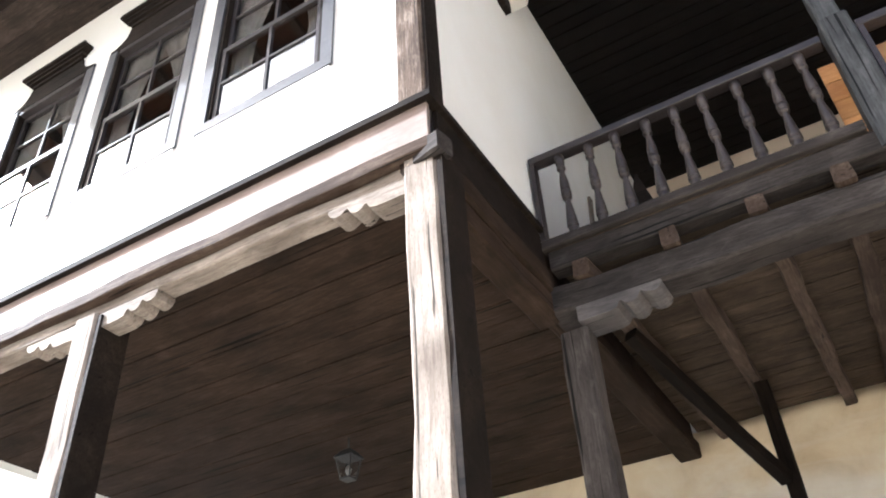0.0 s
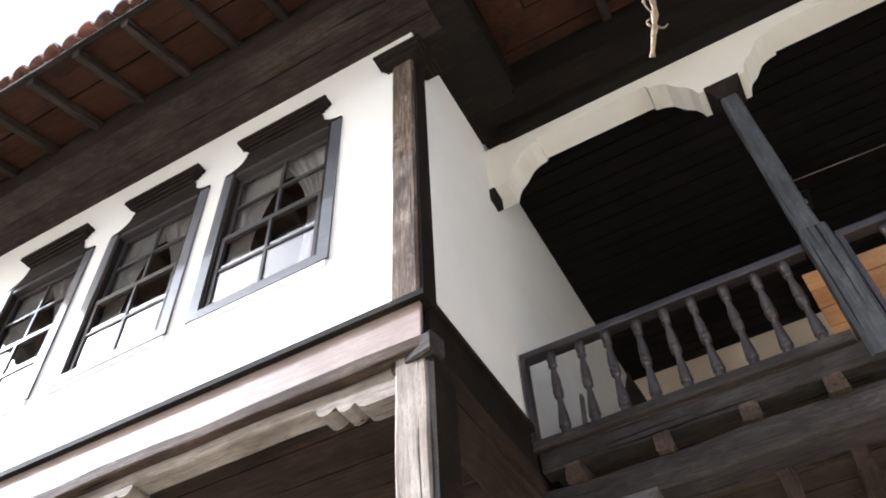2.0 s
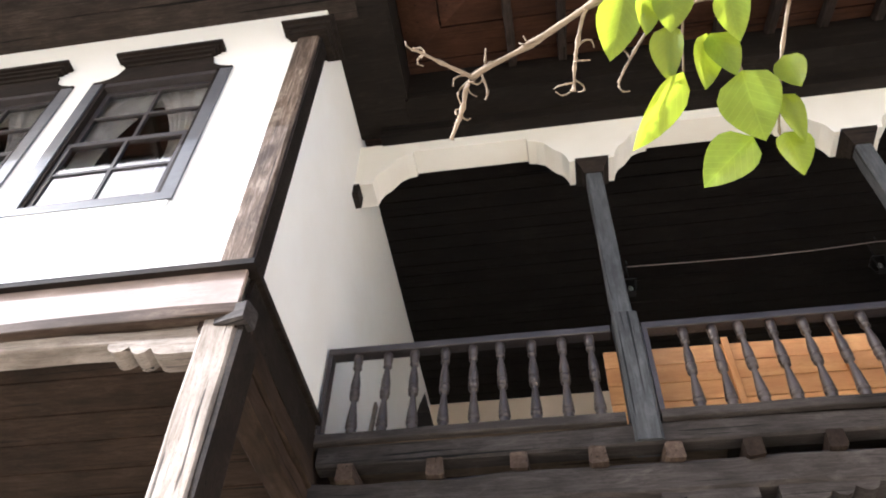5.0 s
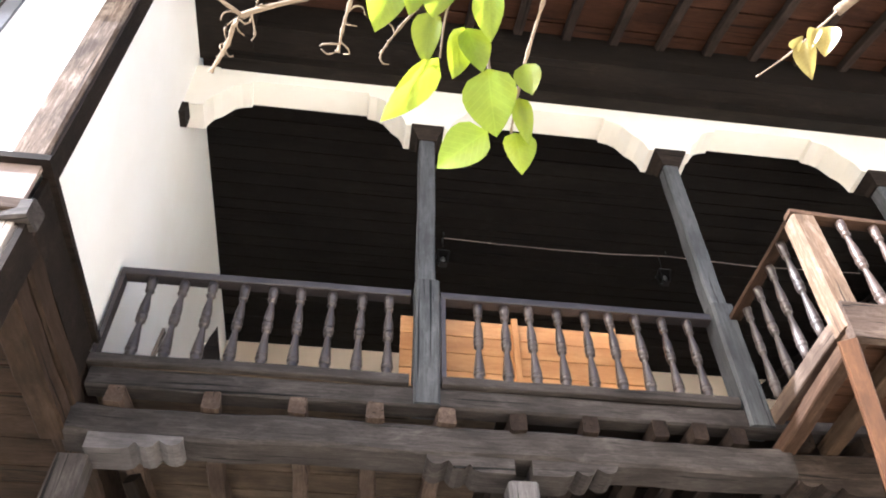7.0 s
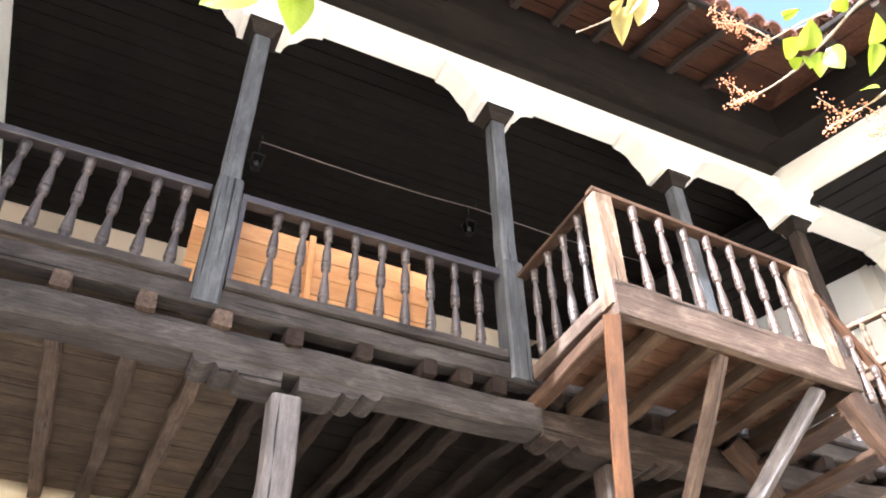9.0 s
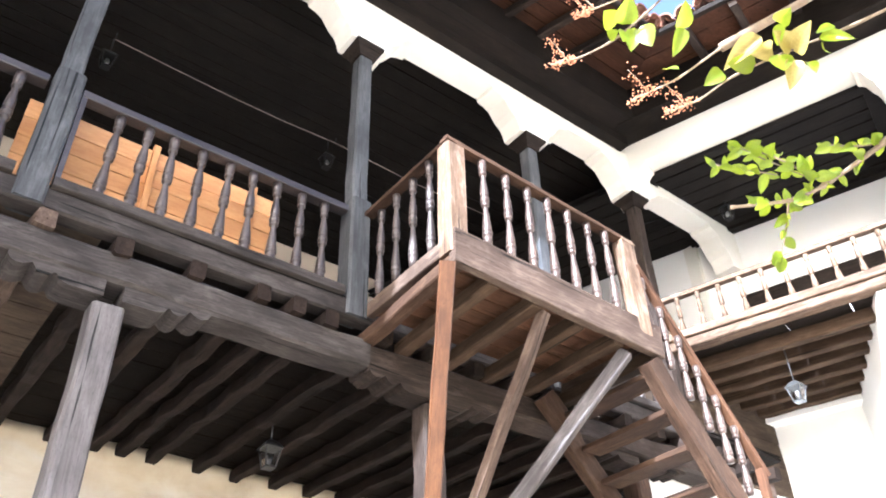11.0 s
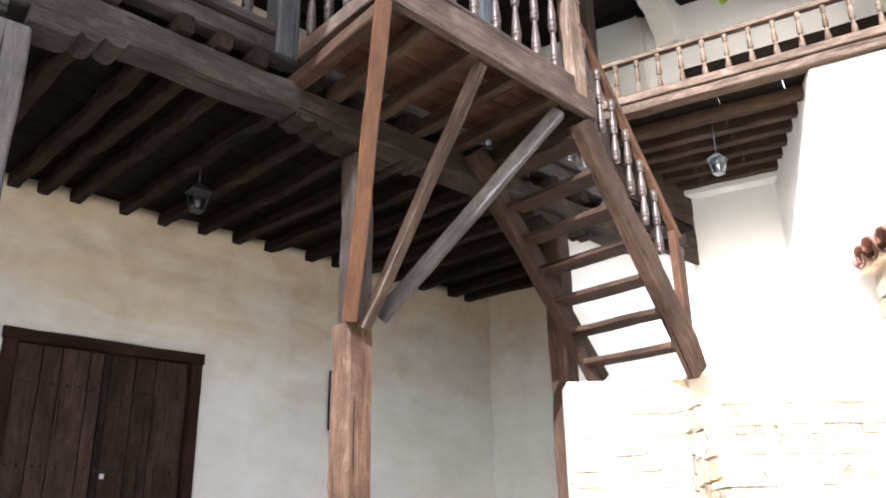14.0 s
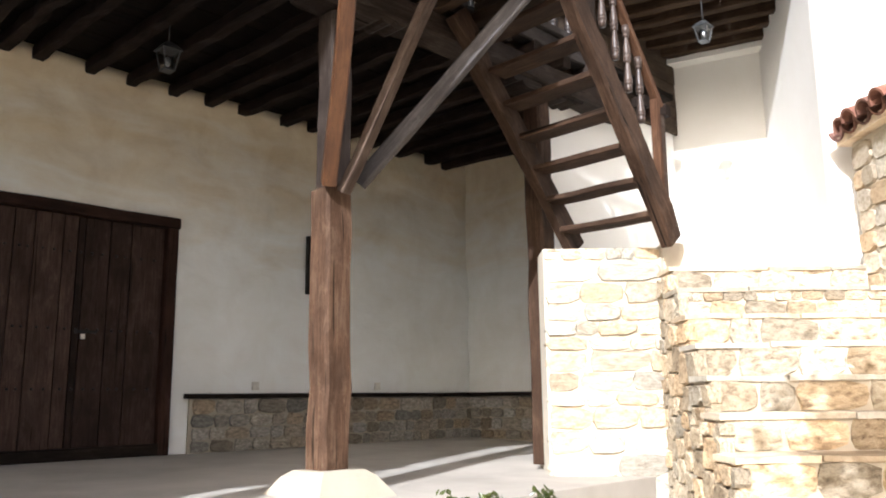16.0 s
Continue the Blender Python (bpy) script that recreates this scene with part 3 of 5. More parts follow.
def corbel(parent, at, mat, length=0.55, mirror=1, dirx=Vector((1, 0, 0)), depth=0.14, name="bracket"):
    """A carved bolster under a beam: a stepped, scalloped end."""
    lobes = [(1.0, 0.0), (1.0, -0.030), (0.97, -0.060), (0.91, -0.078), (0.84, -0.074), (0.78, -0.052), (0.755, -0.040), (0.735, -0.060), (0.70, -0.092), (0.64, -0.108), (0.57, -0.098), (0.52, -0.068), (0.50, -0.072), (0.46, -0.112), (0.38, -0.128), (0.0, -0.130)]
    prof = [(0, 0)] + [(length * u, v * 0.75) for u, v in lobes]
    bm = bmesh.new()
    prism(bm, [(x, -depth / 2, z) for x, z in prof], depth, "y")
    d = Vector(dirx) * mirror
    return make(name, bm, mat, along(at, Vector(at) + d), parent)


# ---- posts of the ground floor ----
def lower_post(name, x, y, z0, z1, w, label, mat=OLD_WOOD, brackets=(1, -1), bmat=None, top=None, dirx=(1, 0, 0)):
    p = thing(name, (x, y, z0), label, "post", "posts of the portico")
    beam("shaft", (x, y, z0), (x, y, z1), w, w, mat, p, hewn=0.006)
    for s in brackets:
        corbel(p, (x + s * w * 0.3 * Vector(dirx).x, y + s * w * 0.3 * Vector(dirx).y, z1 + 0.125), bmat or mat, 0.50, s, Vector(dirx), w + 0.05)
    return p


def bay_post(x, z1, sides):
    """A bleached post; an added thin dark board colours its shaded side."""
    p = lower_post("bay_post", x, BAY_Y + 0.065, -0.4, z1, 0.185, "sun-bleached cracked oak post with a dark side board", PALE_POST, ())
    # added board, there only to darken the side turned from the sun
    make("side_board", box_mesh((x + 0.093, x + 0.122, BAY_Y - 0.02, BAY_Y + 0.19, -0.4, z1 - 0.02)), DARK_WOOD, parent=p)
    for q in sides:
        corbel(p, (x + q * 0.085, BAY_Y + 0.06, 3.255), PALE_POST, 0.46, q, Vector((1, 0, 0)), 0.13)
    return p


bay_post(-1.595, 3.335, (-1,))
bay_post(-3.86, 3.255, (1, -1))
bay_post(-6.10, 3.255, (1, -1))
lower_post("portico_post", -1.44, GAL_Y + 0.05, 0.0, 2.985, 0.17, "dark grey square oak post at the portico corner", OLD_WOOD, (1,), GREY_POST)
lower_post("portico_post", 0.995, GAL_Y + 0.07, 0.0, 2.985, 0.17, "light grey square oak post carrying the gallery beam", GREY_POST, (1, -1), OLD_WOOD)
p3 = lower_post("portico_post", 3.20, GAL_Y + 0.07, 1.80, 2.98, 0.165, "brown hewn oak post on a white plastered footing", BEAM_BROWN, (1, -1), BEAM_BROWN)
beam("lower_shaft", (3.19, GAL_Y + 0.065, 0.10), (3.19, GAL_Y + 0.065, 1.80), 0.195, 0.195, POST_BROWN, p3, hewn=0.010)
lower_post("portico_post", 5.34, GAL_Y + 0.10, 0.0, 2.98, 0.17, "brown oak post beside the stone stair", BROWN_WOOD, (1, -1), BEAM_BROWN)
foot = thing("post_footing", (3.20, GAL_Y + 0.07, -0.45), "white limewashed flared footing under the oak post", "footing")
bm = bmesh.new()
add_rings(bm, [[(3.20 + a * r, GAL_Y + 0.07 + b * r, z) for a, b in ((-1, -1), (1, -1), (1, 1), (-1, 1))] for r, z in ((0.34, -0.45), (0.31, -0.08), (0.20, 0.07), (0.15, 0.105), (0.08, 0.11))])
make("plinth", bm, FOOTING, parent=foot)

# ---- gallery floor, joists and main beam ----
gal = thing("gallery_floor_frame", (0, GAL_Y, 3.08), "weathered oak main beam, joists and boards of the gallery floor", "beam", kind="structure")
beam("main_beam", (-1.55, GAL_Y + 0.07, 3.205), (2.64, GAL_Y + 0.07, 3.19), 0.24, 0.19, OLD_WOOD, gal, hewn=0.012)
beam("main_beam", (2.64, GAL_Y + 0.07, 3.19), (6.6, GAL_Y + 0.07, 3.18), 0.24, 0.19, BEAM_BROWN, gal, hewn=0.012)
beam("sill_plank", (-1.50, GAL_Y + 0.005, 3.478), (6.2, GAL_Y + 0.005, 3.478), 0.13, 0.14, OLD_WOOD, gal, hewn=0.005)
JX = [-1.31, -0.79, -0.30, 0.15, 0.55, 0.99, 1.42, 1.84, 2.08, 2.33, 2.75, 3.15, 3.55, 3.95, 4.35, 4.75, 5.15, 5.55, 5.95, 6.4, 6.85, 7.25]
for i, x in enumerate(JX):
    dx = random.Random(i).uniform(-0.06, 0.06)
    # corner joists lighter, the rest darkened for the shade they stand in
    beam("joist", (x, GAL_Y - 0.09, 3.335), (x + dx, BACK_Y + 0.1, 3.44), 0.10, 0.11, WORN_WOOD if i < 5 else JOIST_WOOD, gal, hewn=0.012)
# same boards throughout: coloured lighter at the corner, near black where less light reaches
bm = bmesh.new()
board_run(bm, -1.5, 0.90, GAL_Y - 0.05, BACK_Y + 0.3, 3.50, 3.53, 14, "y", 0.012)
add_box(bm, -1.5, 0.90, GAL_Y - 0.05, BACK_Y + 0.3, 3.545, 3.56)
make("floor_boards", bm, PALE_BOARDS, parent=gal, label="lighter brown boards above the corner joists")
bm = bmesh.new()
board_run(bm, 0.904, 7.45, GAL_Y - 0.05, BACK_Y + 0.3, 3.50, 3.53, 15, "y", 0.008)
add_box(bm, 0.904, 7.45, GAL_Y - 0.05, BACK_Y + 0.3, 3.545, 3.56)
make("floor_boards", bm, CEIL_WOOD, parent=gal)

# ---- ground floor walls ----
DOOR = (2.06, 3.56, 0.04, 2.09)


def lumpy_wall(x0, x1, z0, z1, y, holes, mat, name, label, nx=90, nz=36):
    """A plastered wall with an uneven face, one front sheet and a plain back."""
    bm = bmesh.new()
    xs, zs = list(np.linspace(x0, x1, nx)), list(np.linspace(z0, z1, nz))
    for a, b, c, d in holes:
        xs += [a, b]
        zs += [c, d]
    xs, zs = sorted(set(round(v, 4) for v in xs)), sorted(set(round(v, 4) for v in zs))
    vs = {}

    def vert(i, j):
        if (i, j) not in vs:
            x, z = xs[i], zs[j]
            d = 0.040 * noise.noise((x * 1.1, z * 1.7, 3)) + 0.020 * noise.noise((x * 2.6, z * 4.6, 7)) + 0.008 * noise.noise((x * 7, z * 11, 1))
            vs[i, j] = bm.verts.new((x, y + d, z))
        return vs[i, j]
    for i in range(len(xs) - 1):
        for j in range(len(zs) - 1):
            cx, cz = (xs[i] + xs[i + 1]) / 2, (zs[j] + zs[j + 1]) / 2
            if not any(a < cx < b and c < cz < d for a, b, c, d in holes):
                f = bm.faces.new((vert(i, j), vert(i + 1, j), vert(i + 1, j + 1), vert(i, j + 1)))
                f.smooth = True
    bmesh.ops.recalc_face_normals(bm, faces=bm.faces[:])
    ret = bmesh.ops.extrude_face_region(bm, geom=bm.faces[:])
    for v in [g for g in ret["geom"] if isinstance(g, bmesh.types.BMVert)]:
        v.co.y = y + 0.4
    return tagged(make(name, bm, mat), label, "wall", kind="structure")


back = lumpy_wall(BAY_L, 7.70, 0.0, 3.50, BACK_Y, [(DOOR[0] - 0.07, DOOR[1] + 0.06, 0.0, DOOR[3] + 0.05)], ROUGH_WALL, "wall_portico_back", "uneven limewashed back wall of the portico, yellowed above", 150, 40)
back_up = box_mesh((-1.77, 8.6, 7.65, 7.9, 3.5, 7.0))
tagged(make("wall_gallery_back", back_up, TAN_WALL), "tan plastered back wall of the gallery", "wall", kind="structure")
ew = along((7.63, 7.1, 0), (7.45, 3.85, 0))
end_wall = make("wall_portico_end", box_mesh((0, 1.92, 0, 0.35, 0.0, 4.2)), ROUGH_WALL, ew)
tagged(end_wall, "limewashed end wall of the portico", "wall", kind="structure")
PB = Vector((8.16, 3.25, 0))       # inner corner of the passage under the wing
pass_wall = make("wall_passage", box_mesh((-2.05, 0.6, 0, 0.35, 0.0, 4.2)), WHITE, along(PB, PB + WD))
tagged(pass_wall, "limewashed wall of the passage under the wing", "wall", kind="structure")
tagged(make("wall_stair_back", box_mesh((5.60, 7.86, 4.135, 4.36, 0.0, 3.48)), WHITE), "sunlit limewashed wall behind the wooden stair", "wall", kind="structure")
bm = bmesh.new()
foot_line = [wp(1.90, -0.003, -0.5), wp(1.87, -0.06, -0.5), PB + Vector((0, 0, -0.5)), wp(2.4, -2.1, -0.5), wp(3.2, -2.1, -0.5), wp(3.2, -0.003, -0.5)]
prism(bm, foot_line, 4.71)
tagged(make("wall_passage_splay", bm, WHITE), "sunlit splayed whitewashed wall of the passage", "wall", kind="structure")

# chair rail along the foot of the wall
rail = thing("baseboard", (5.0, BACK_Y, 0.54), "thin dark wooden ledge above the stone wall foot", "trim", kind="structure")
beam("ledge", (3.80, BACK_Y - 0.05, 0.555), (7.65, BACK_Y - 0.05, 0.555), 0.09, 0.045, DARK_WOOD, rail, hewn=0.002)
pA, pB = Vector((7.58, 6.95, 0.555)), Vector((7.475, 5.20, 0.555))
beam("ledge", pA, pB, 0.09, 0.045, DARK_WOOD, rail, hewn=0.002)

# the gate
door = thing("door_1", ((DOOR[0] + DOOR[1]) / 2, BACK_Y, 0.04), "closed double gate of dark brown vertical planks with iron studs", "door", kind="structure")
beam("door_frame", (DOOR[0] - 0.06, BACK_Y + 0.075, 0.0), (DOOR[0] - 0.06, BACK_Y + 0.075, 2.09), 0.12, 0.25, FRAME_WOOD, door, hewn=0.002)
beam("door_frame", (DOOR[1] + 0.05, BACK_Y + 0.075, 0.0), (DOOR[1] + 0.05, BACK_Y + 0.075, 2.09), 0.10, 0.25, FRAME_WOOD, door, hewn=0.002)
make("backing_board", box_mesh((DOOR[0] - 0.002, DOOR[1] + 0.002, BACK_Y + 0.085, BACK_Y + 0.19, 0.0, 2.13)), DARK_WOOD, parent=door)
beam("lintel", (DOOR[0] - 0.13, BACK_Y + 0.06, 2.14), (DOOR[1] + 0.105, BACK_Y + 0.06, 2.14), 0.24, 0.10, FRAME_WOOD, door)
beam("threshold", (DOOR[0], BACK_Y + 0.02, 0.09), (DOOR[1], BACK_Y + 0.02, 0.09), 0.12, 0.10, DARK_WOOD, door)
rng = random.Random(8)
widths = [0.21, 0.16, 0.23, 0.12, 0.06, 0.22, 0.19, 0.31]
x = DOOR[0]
stud = bpy.data.meshes.new("stud")
bm = lathe_mesh([(0, 0.012), (0.008, 0.011), (0.012, 0.005)], 8)
bm.to_mesh(stud)
bm.free()
stud.materials.append(IRON)
for i, w in enumerate(widths):
    pl = make("plank", timber(1.95, 0.035, w - 0.008, 0.001, i), GATE_WOOD, along((x + w / 2, BACK_Y + 0.05 + rng.uniform(-0.005, 0.005), 0.14), (x + w / 2, BACK_Y + 0.05, 3)) @ pose(0, 0, 0, 90), door)
    for z in (0.62, 1.12, 1.78):
        for q in ((0.3, 0.7) if w > 0.15 else (0.5,)):
            place("stud", stud, along((x + w * q, BACK_Y + 0.03, z), (x + w * q, BACK_Y - 0.2, z)), pl)
    x += w
make("padlock", box_mesh((2.85, 2.885, BACK_Y + 0.005, BACK_Y + 0.025, 1.04, 1.08)), STEEL, parent=door, label="small steel padlock")
make("hasp", box_mesh((2.80, 2.99, BACK_Y + 0.02, BACK_Y + 0.03, 1.09, 1.115)), IRON, parent=door)

plq = thing("wall_plaque", (5.13, BACK_Y, 1.6), "narrow black board hung on the portico wall", "plaque")
make("board", box_mesh((5.10, 5.17, BACK_Y - 0.07, BACK_Y - 0.03, 1.60, 2.22)), IRON, parent=plq)
for x in (4.54, 6.10):
    s = thing("wall_socket", (x, BACK_Y, 0.64), "small white plastic socket on the wall", "socket", "wall sockets")
    make("plate", box_mesh((x - 0.035, x + 0.035, BACK_Y - 0.04, BACK_Y - 0.015, 0.61, 0.69)), CLOTH, parent=s)

# ---- gallery front: posts, arches, rails ----
PX = [0.43, 2.50, 4.42, 5.95]


def gallery_post(x, y, z0, mat):
    p = thing("gallery_post", (x, y, z0), "weathered blue-grey wooden gallery post with a flared cap", "post", "posts of the gallery")
    beam("foot", (x + 0.01, y, z0), (x + 0.01, y, 4.42), 0.165, 0.175, mat, p, hewn=0.004)
    beam("shaft", (x, y, 4.42), (x, y, 6.02), 0.128, 0.13, mat, p, hewn=0.004)
    bm = bmesh.new()
    add_rings(bm, [[(x + a * r, y + b * r, z) for a, b in ((-1, -1), (1, -1), (1, 1), (-1, 1))] for r, z in ((0.075, 6.0), (0.09, 6.05), (0.13, 6.10), (0.135, 6.13))])
    make("cap", bm, DARK_WOOD, parent=p)
    return p


for x in PX:
    gallery_post(x, GAL_Y, 3.42 if x < 5 else 3.3, BLUE_POST if x < 5 else BEAM_BROWN)


def arch_beam(name, m, spans, depth, z_top, label, z_arch=6.545, z_cap=6.13, half=0.13, reach=1.0, z_first=None):
    """A plastered lintel along local x whose underside swings down to a cap at every support, with a double scallop."""
    bm = bmesh.new()
    ogee = [(0.0, 0.0), (0.05, 0.0), (0.07, 0.05), (0.10, 0.09), (0.16, 0.125), (0.20, 0.165), (0.235, 0.20), (0.30, 0.225), (0.37, 0.235), (0.38, 0.262)]
    z_first = z_first or z_cap
    pts = []
    for i, (a, b) in enumerate(spans):
        z_a = z_first if i == 0 else z_cap
        up = [(a + half + u * reach, z_a + min(v / 0.262, 1) * (z_arch - z_a)) for u, v in ogee]
        down = [(b - half - u * reach, z_cap + min(v / 0.262, 1) * (z_arch - z_cap)) for u, v in ogee[::-1]]
        pts += ([(a - half, z_a)] if i == 0 else []) + up + down
    pts.append((spans[-1][1] + half, z_cap))
    top = [(x, z_top) for x, _ in pts]
    for (x0, z0), (x1, z1), (_, zt) in zip(pts, pts[1:], top):
        if x1 - x0 < 1e-5:
            continue
        v = [bm.verts.new(p) for p in ((x0, 0, z0), (x1, 0, z1), (x1, 0, zt), (x0, 0, zt), (x0, depth, z0), (x1, depth, z1), (x1, depth, zt), (x0, depth, zt))]
        for f in ((0, 1, 2, 3), (5, 4, 7, 6), (1, 0, 4, 5), (2, 3, 7, 6)[::-1]):
            bm.faces.new([v[k] for k in f])
    bmesh.ops.remove_doubles(bm, verts=bm.verts[:], dist=0.0005)
    return tagged(make(name, bm, CREAM, m), label, "lintel", kind="structure")


arch_beam("trim_gallery_arches", Matrix.Translation((0, GAL_Y - 0.11, 0)), [(BAY_X - 0.02, PX[0]), (PX[0], PX[1]), (PX[1], PX[2]), (PX[2], PX[3])], 0.24, UP_Z - 0.1, "cream plastered lintel with scalloped arches over the gallery posts")
blk = thing("wall_block", (BAY_X, GAL_Y, 6.0), "short dark wooden beam end in the side wall", "beam")
make("end", box_mesh((BAY_X - 0.05, BAY_X + 0.05, GAL_Y - 0.13, GAL_Y + 0.02, 5.98, 6.12)), DARK_WOOD, parent=blk)

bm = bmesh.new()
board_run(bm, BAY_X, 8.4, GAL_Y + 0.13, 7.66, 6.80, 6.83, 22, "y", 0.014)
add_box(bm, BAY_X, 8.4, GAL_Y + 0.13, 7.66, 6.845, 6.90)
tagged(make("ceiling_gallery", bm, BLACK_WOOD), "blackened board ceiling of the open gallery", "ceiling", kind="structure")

rng = random.Random(21)
BAL = baluster_data("baluster", 0.65, 1.0, BALUSTER_WOOD)
spans = [(BAY_X + 0.02, PX[0] - 0.10, 9, (1.1, 0.7)), (PX[0] + 0.10, PX[1] - 0.10, 9, (1.3, 0.9)), (PX[2] - 0.02, PX[3] - 0.1, 6, (0.8, 0.8))]
for a, b, n, ends in spans:
    r = thing("balustrade", ((a + b) / 2, GAL_Y, 3.6), "dark turned wooden balustrade along the open gallery", "balustrade", "gallery balustrades")
    make("handrail", timber(b - a, 0.09, 0.055, 0.001, int(n * a)), RAIL_WOOD, along((a, GAL_Y - 0.03, 4.295), (b, GAL_Y - 0.03, 4.295)), r)
    make("bottom_rail", timber(b - a, 0.13, 0.065, 0.003, int(n + a)), OLD_WOOD, along((a, GAL_Y - 0.03, 3.585), (b, GAL_Y - 0.03, 3.585)), r)
    baluster_row(r, BAL, (a, GAL_Y - 0.03, 3.617), (b, GAL_Y - 0.03, 3.617), n, rng, ends)
    if a < 0:
        make("end_stile", box_mesh((a, a + 0.03, GAL_Y - 0.07, GAL_Y + 0.01, 3.62, 4.27)), RAIL_WOOD, parent=r)
    elif a < 1:
        make("end_stile", box_mesh((a, a + 0.03, GAL_Y - 0.07, GAL_Y + 0.01, 3.62, 4.27)), RAIL_WOOD, parent=r)

# new pine boards leaning behind the rail
pan = thing("pine_board_panel", (1.1, 4.2, 3.72), "panel of new orange pine boards with upright battens behind the rail", "panel")
for i in range(4):
    make("plank", timber(1.70, 0.022, 0.144, 0.001, 40 + i), NEW_WOOD, along((0.29, 4.20, 3.86 + i * 0.15), (1.99, 4.20, 3.86 + i * 0.15 - 0.02)), pan)
for x in (1.09, 1.80):
    make("batten", timber(0.86, 0.045, 0.03, 0.001, 50), NEW_WOOD, along((x, 4.17, 3.54), (x, 4.17, 4.4)), pan)

# odds and ends leaning on the gallery floor beside the room's wall
lean = thing("leaning_board", (-1.33, 4.3, 3.56), "short pale board leaning behind the gallery rail", "board")
beam("board", (-1.34, 4.30, 3.56), (-1.30, 4.34, 4.21), 0.02, 0.055, PALE_POST, lean, hewn=0.001)
pnl = thing("dark_pointed_board", (-0.95, 4.3, 3.56), "black pointed wooden board standing behind the gallery rail", "board")
bm = bmesh.new()
prism(bm, [(-1.06, 4.30, 3.56), (-0.85, 4.30, 3.56), (-0.875, 4.30, 3.95), (-0.95, 4.30, 4.25), (-0.985, 4.30, 4.15), (-1.035, 4.30, 3.93)], 0.03, "y")
make("board", bm, DARK_WOOD, parent=pnl)

# slender inner posts and brace under the gallery corner
ib = thing("inner_brace", (-0.9, 6.0, 0.04), "slender dark oak post and strut under the gallery corner", "post")
beam("post", (-0.75, 5.9, 0.04), (-0.75, 5.9, 3.28), 0.10, 0.10, CEIL_WOOD, ib)
beam("strut", (-0.78, 5.85, 2.55), (-1.30, 4.6, 3.25), 0.09, 0.09, CEIL_WOOD, ib)

# ---- stair landing ----
LX0, LX1, LY = 2.60, 4.43, 2.90
land = thing("stair_landing", (3.5, 3.4, 3.3), "brown weathered wooden stair landing projecting from the gallery", "landing")
beam("front_board", (LX0 - 0.03, LY, 3.455), (LX1 - 0.01, LY, 3.385), 0.06, 0.255, WORN_WOOD, land, hewn=0.003)
beam("side_board", (LX0, LY + 0.03, 3.50), (LX0, GAL_Y - 0.10, 3.48), 0.06, 0.11, WORN_WOOD, land, hewn=0.003)
beam("side_board", (LX1 - 0.03, LY + 0.03, 3.40), (LX1 - 0.03, GAL_Y - 0.1, 3.42), 0.06, 0.17, WORN_WOOD, land, hewn=0.003)
beam("side_ledger", (LX0 + 0.03, LY - 0.02, 3.385), (LX0 + 0.03, GAL_Y + 0.02, 3.30), 0.10, 0.09, BROWN_WOOD, land)
for i in range(5):
    x = LX0 + 0.30 + i * 0.37
    beam("landing_joist", (x, LY + 0.03, 3.35 - i * 0.015), (x + 0.02, GAL_Y + 0.02, 3.32), 0.09, 0.10, UNDER_WOOD, land)
for i in range(6):
    y0 = LY + 0.035 + i * 0.144
    beam("deck_board", (LX0 + 0.03, y0 + 0.07, 3.443), (LX1 - 0.06, y0 + 0.07, 3.443), 0.136, 0.025, DECK_WOOD, land, hewn=0.001)
beam("brace", (LX0 - 0.06, LY + 0.02, 3.34), (3.07, GAL_Y - 0.06, 1.80), 0.09, 0.085, ORANGE_WOOD, land)
beam("brace", (3.35, LY + 0.06, 3.30), (3.17, GAL_Y - 0.08, 1.76), 0.08, 0.06, WORN_WOOD, land)
beam("brace", (4.10, LY + 0.06, 3.24), (3.31, GAL_Y - 0.05, 1.85), 0.085, 0.095, GREY_BRACE, land)

TAN_POST = wood("tan_newel_oak", (0.04, 0.025, 0.016), (0.15, 0.10, 0.066), (0.36, 0.29, 0.23), 0.7)
lb = thing("landing_balustrade", (3.5, LY, 3.6), "turned wooden balustrade with square pale newel posts round the landing", "balustrade")
beam("newel_post", (LX0 + 0.03, LY + 0.06, 3.42), (LX0 + 0.03, LY + 0.06, 4.31), 0.15, 0.13, TAN_POST, lb, hewn=0.004)
beam("newel_post", (4.26, LY + 0.02, 3.40), (4.26, LY + 0.02, 4.20), 0.15, 0.10, TAN_POST, lb, hewn=0.006)
bm = bmesh.new()
add_rings(bm, [[(4.26 + a * r, LY + 0.02 + b * r * 0.7, z) for a, b in ((-1, -1), (1, -1), (1, 1), (-1, 1))] for r, z in ((0.072, 4.19), (0.06, 4.23), (0.03, 4.255))])
make("newel_top", bm, TAN_POST, parent=lb)
beam("handrail", (LX0 - 0.05, LY + 0.03, 4.335), (4.22, LY + 0.02, 4.225), 0.08, 0.035, BROWN_WOOD, lb, hewn=0.001)
beam("handrail", (LX0, LY + 0.08, 4.332), (LX0 - 0.03, GAL_Y - 0.08, 4.29), 0.08, 0.035, BROWN_WOOD, lb, hewn=0.001)
BAL2 = baluster_data("landing_baluster", 0.70, 0.9, LANDING_BALUSTER)
baluster_row(lb, BAL2, (LX0 + 0.10, LY + 0.02, 3.60), (4.19, LY + 0.02, 3.52), 7, rng, (0.9, 0.7))
BAL3 = baluster_data("side_baluster", 0.75, 0.88, BALUSTER_WOOD)
baluster_row(lb, BAL3, (LX0, GAL_Y - 0.08, 3.56), (LX0, LY + 0.13, 3.56), 4, rng, (0.6, 0.6))

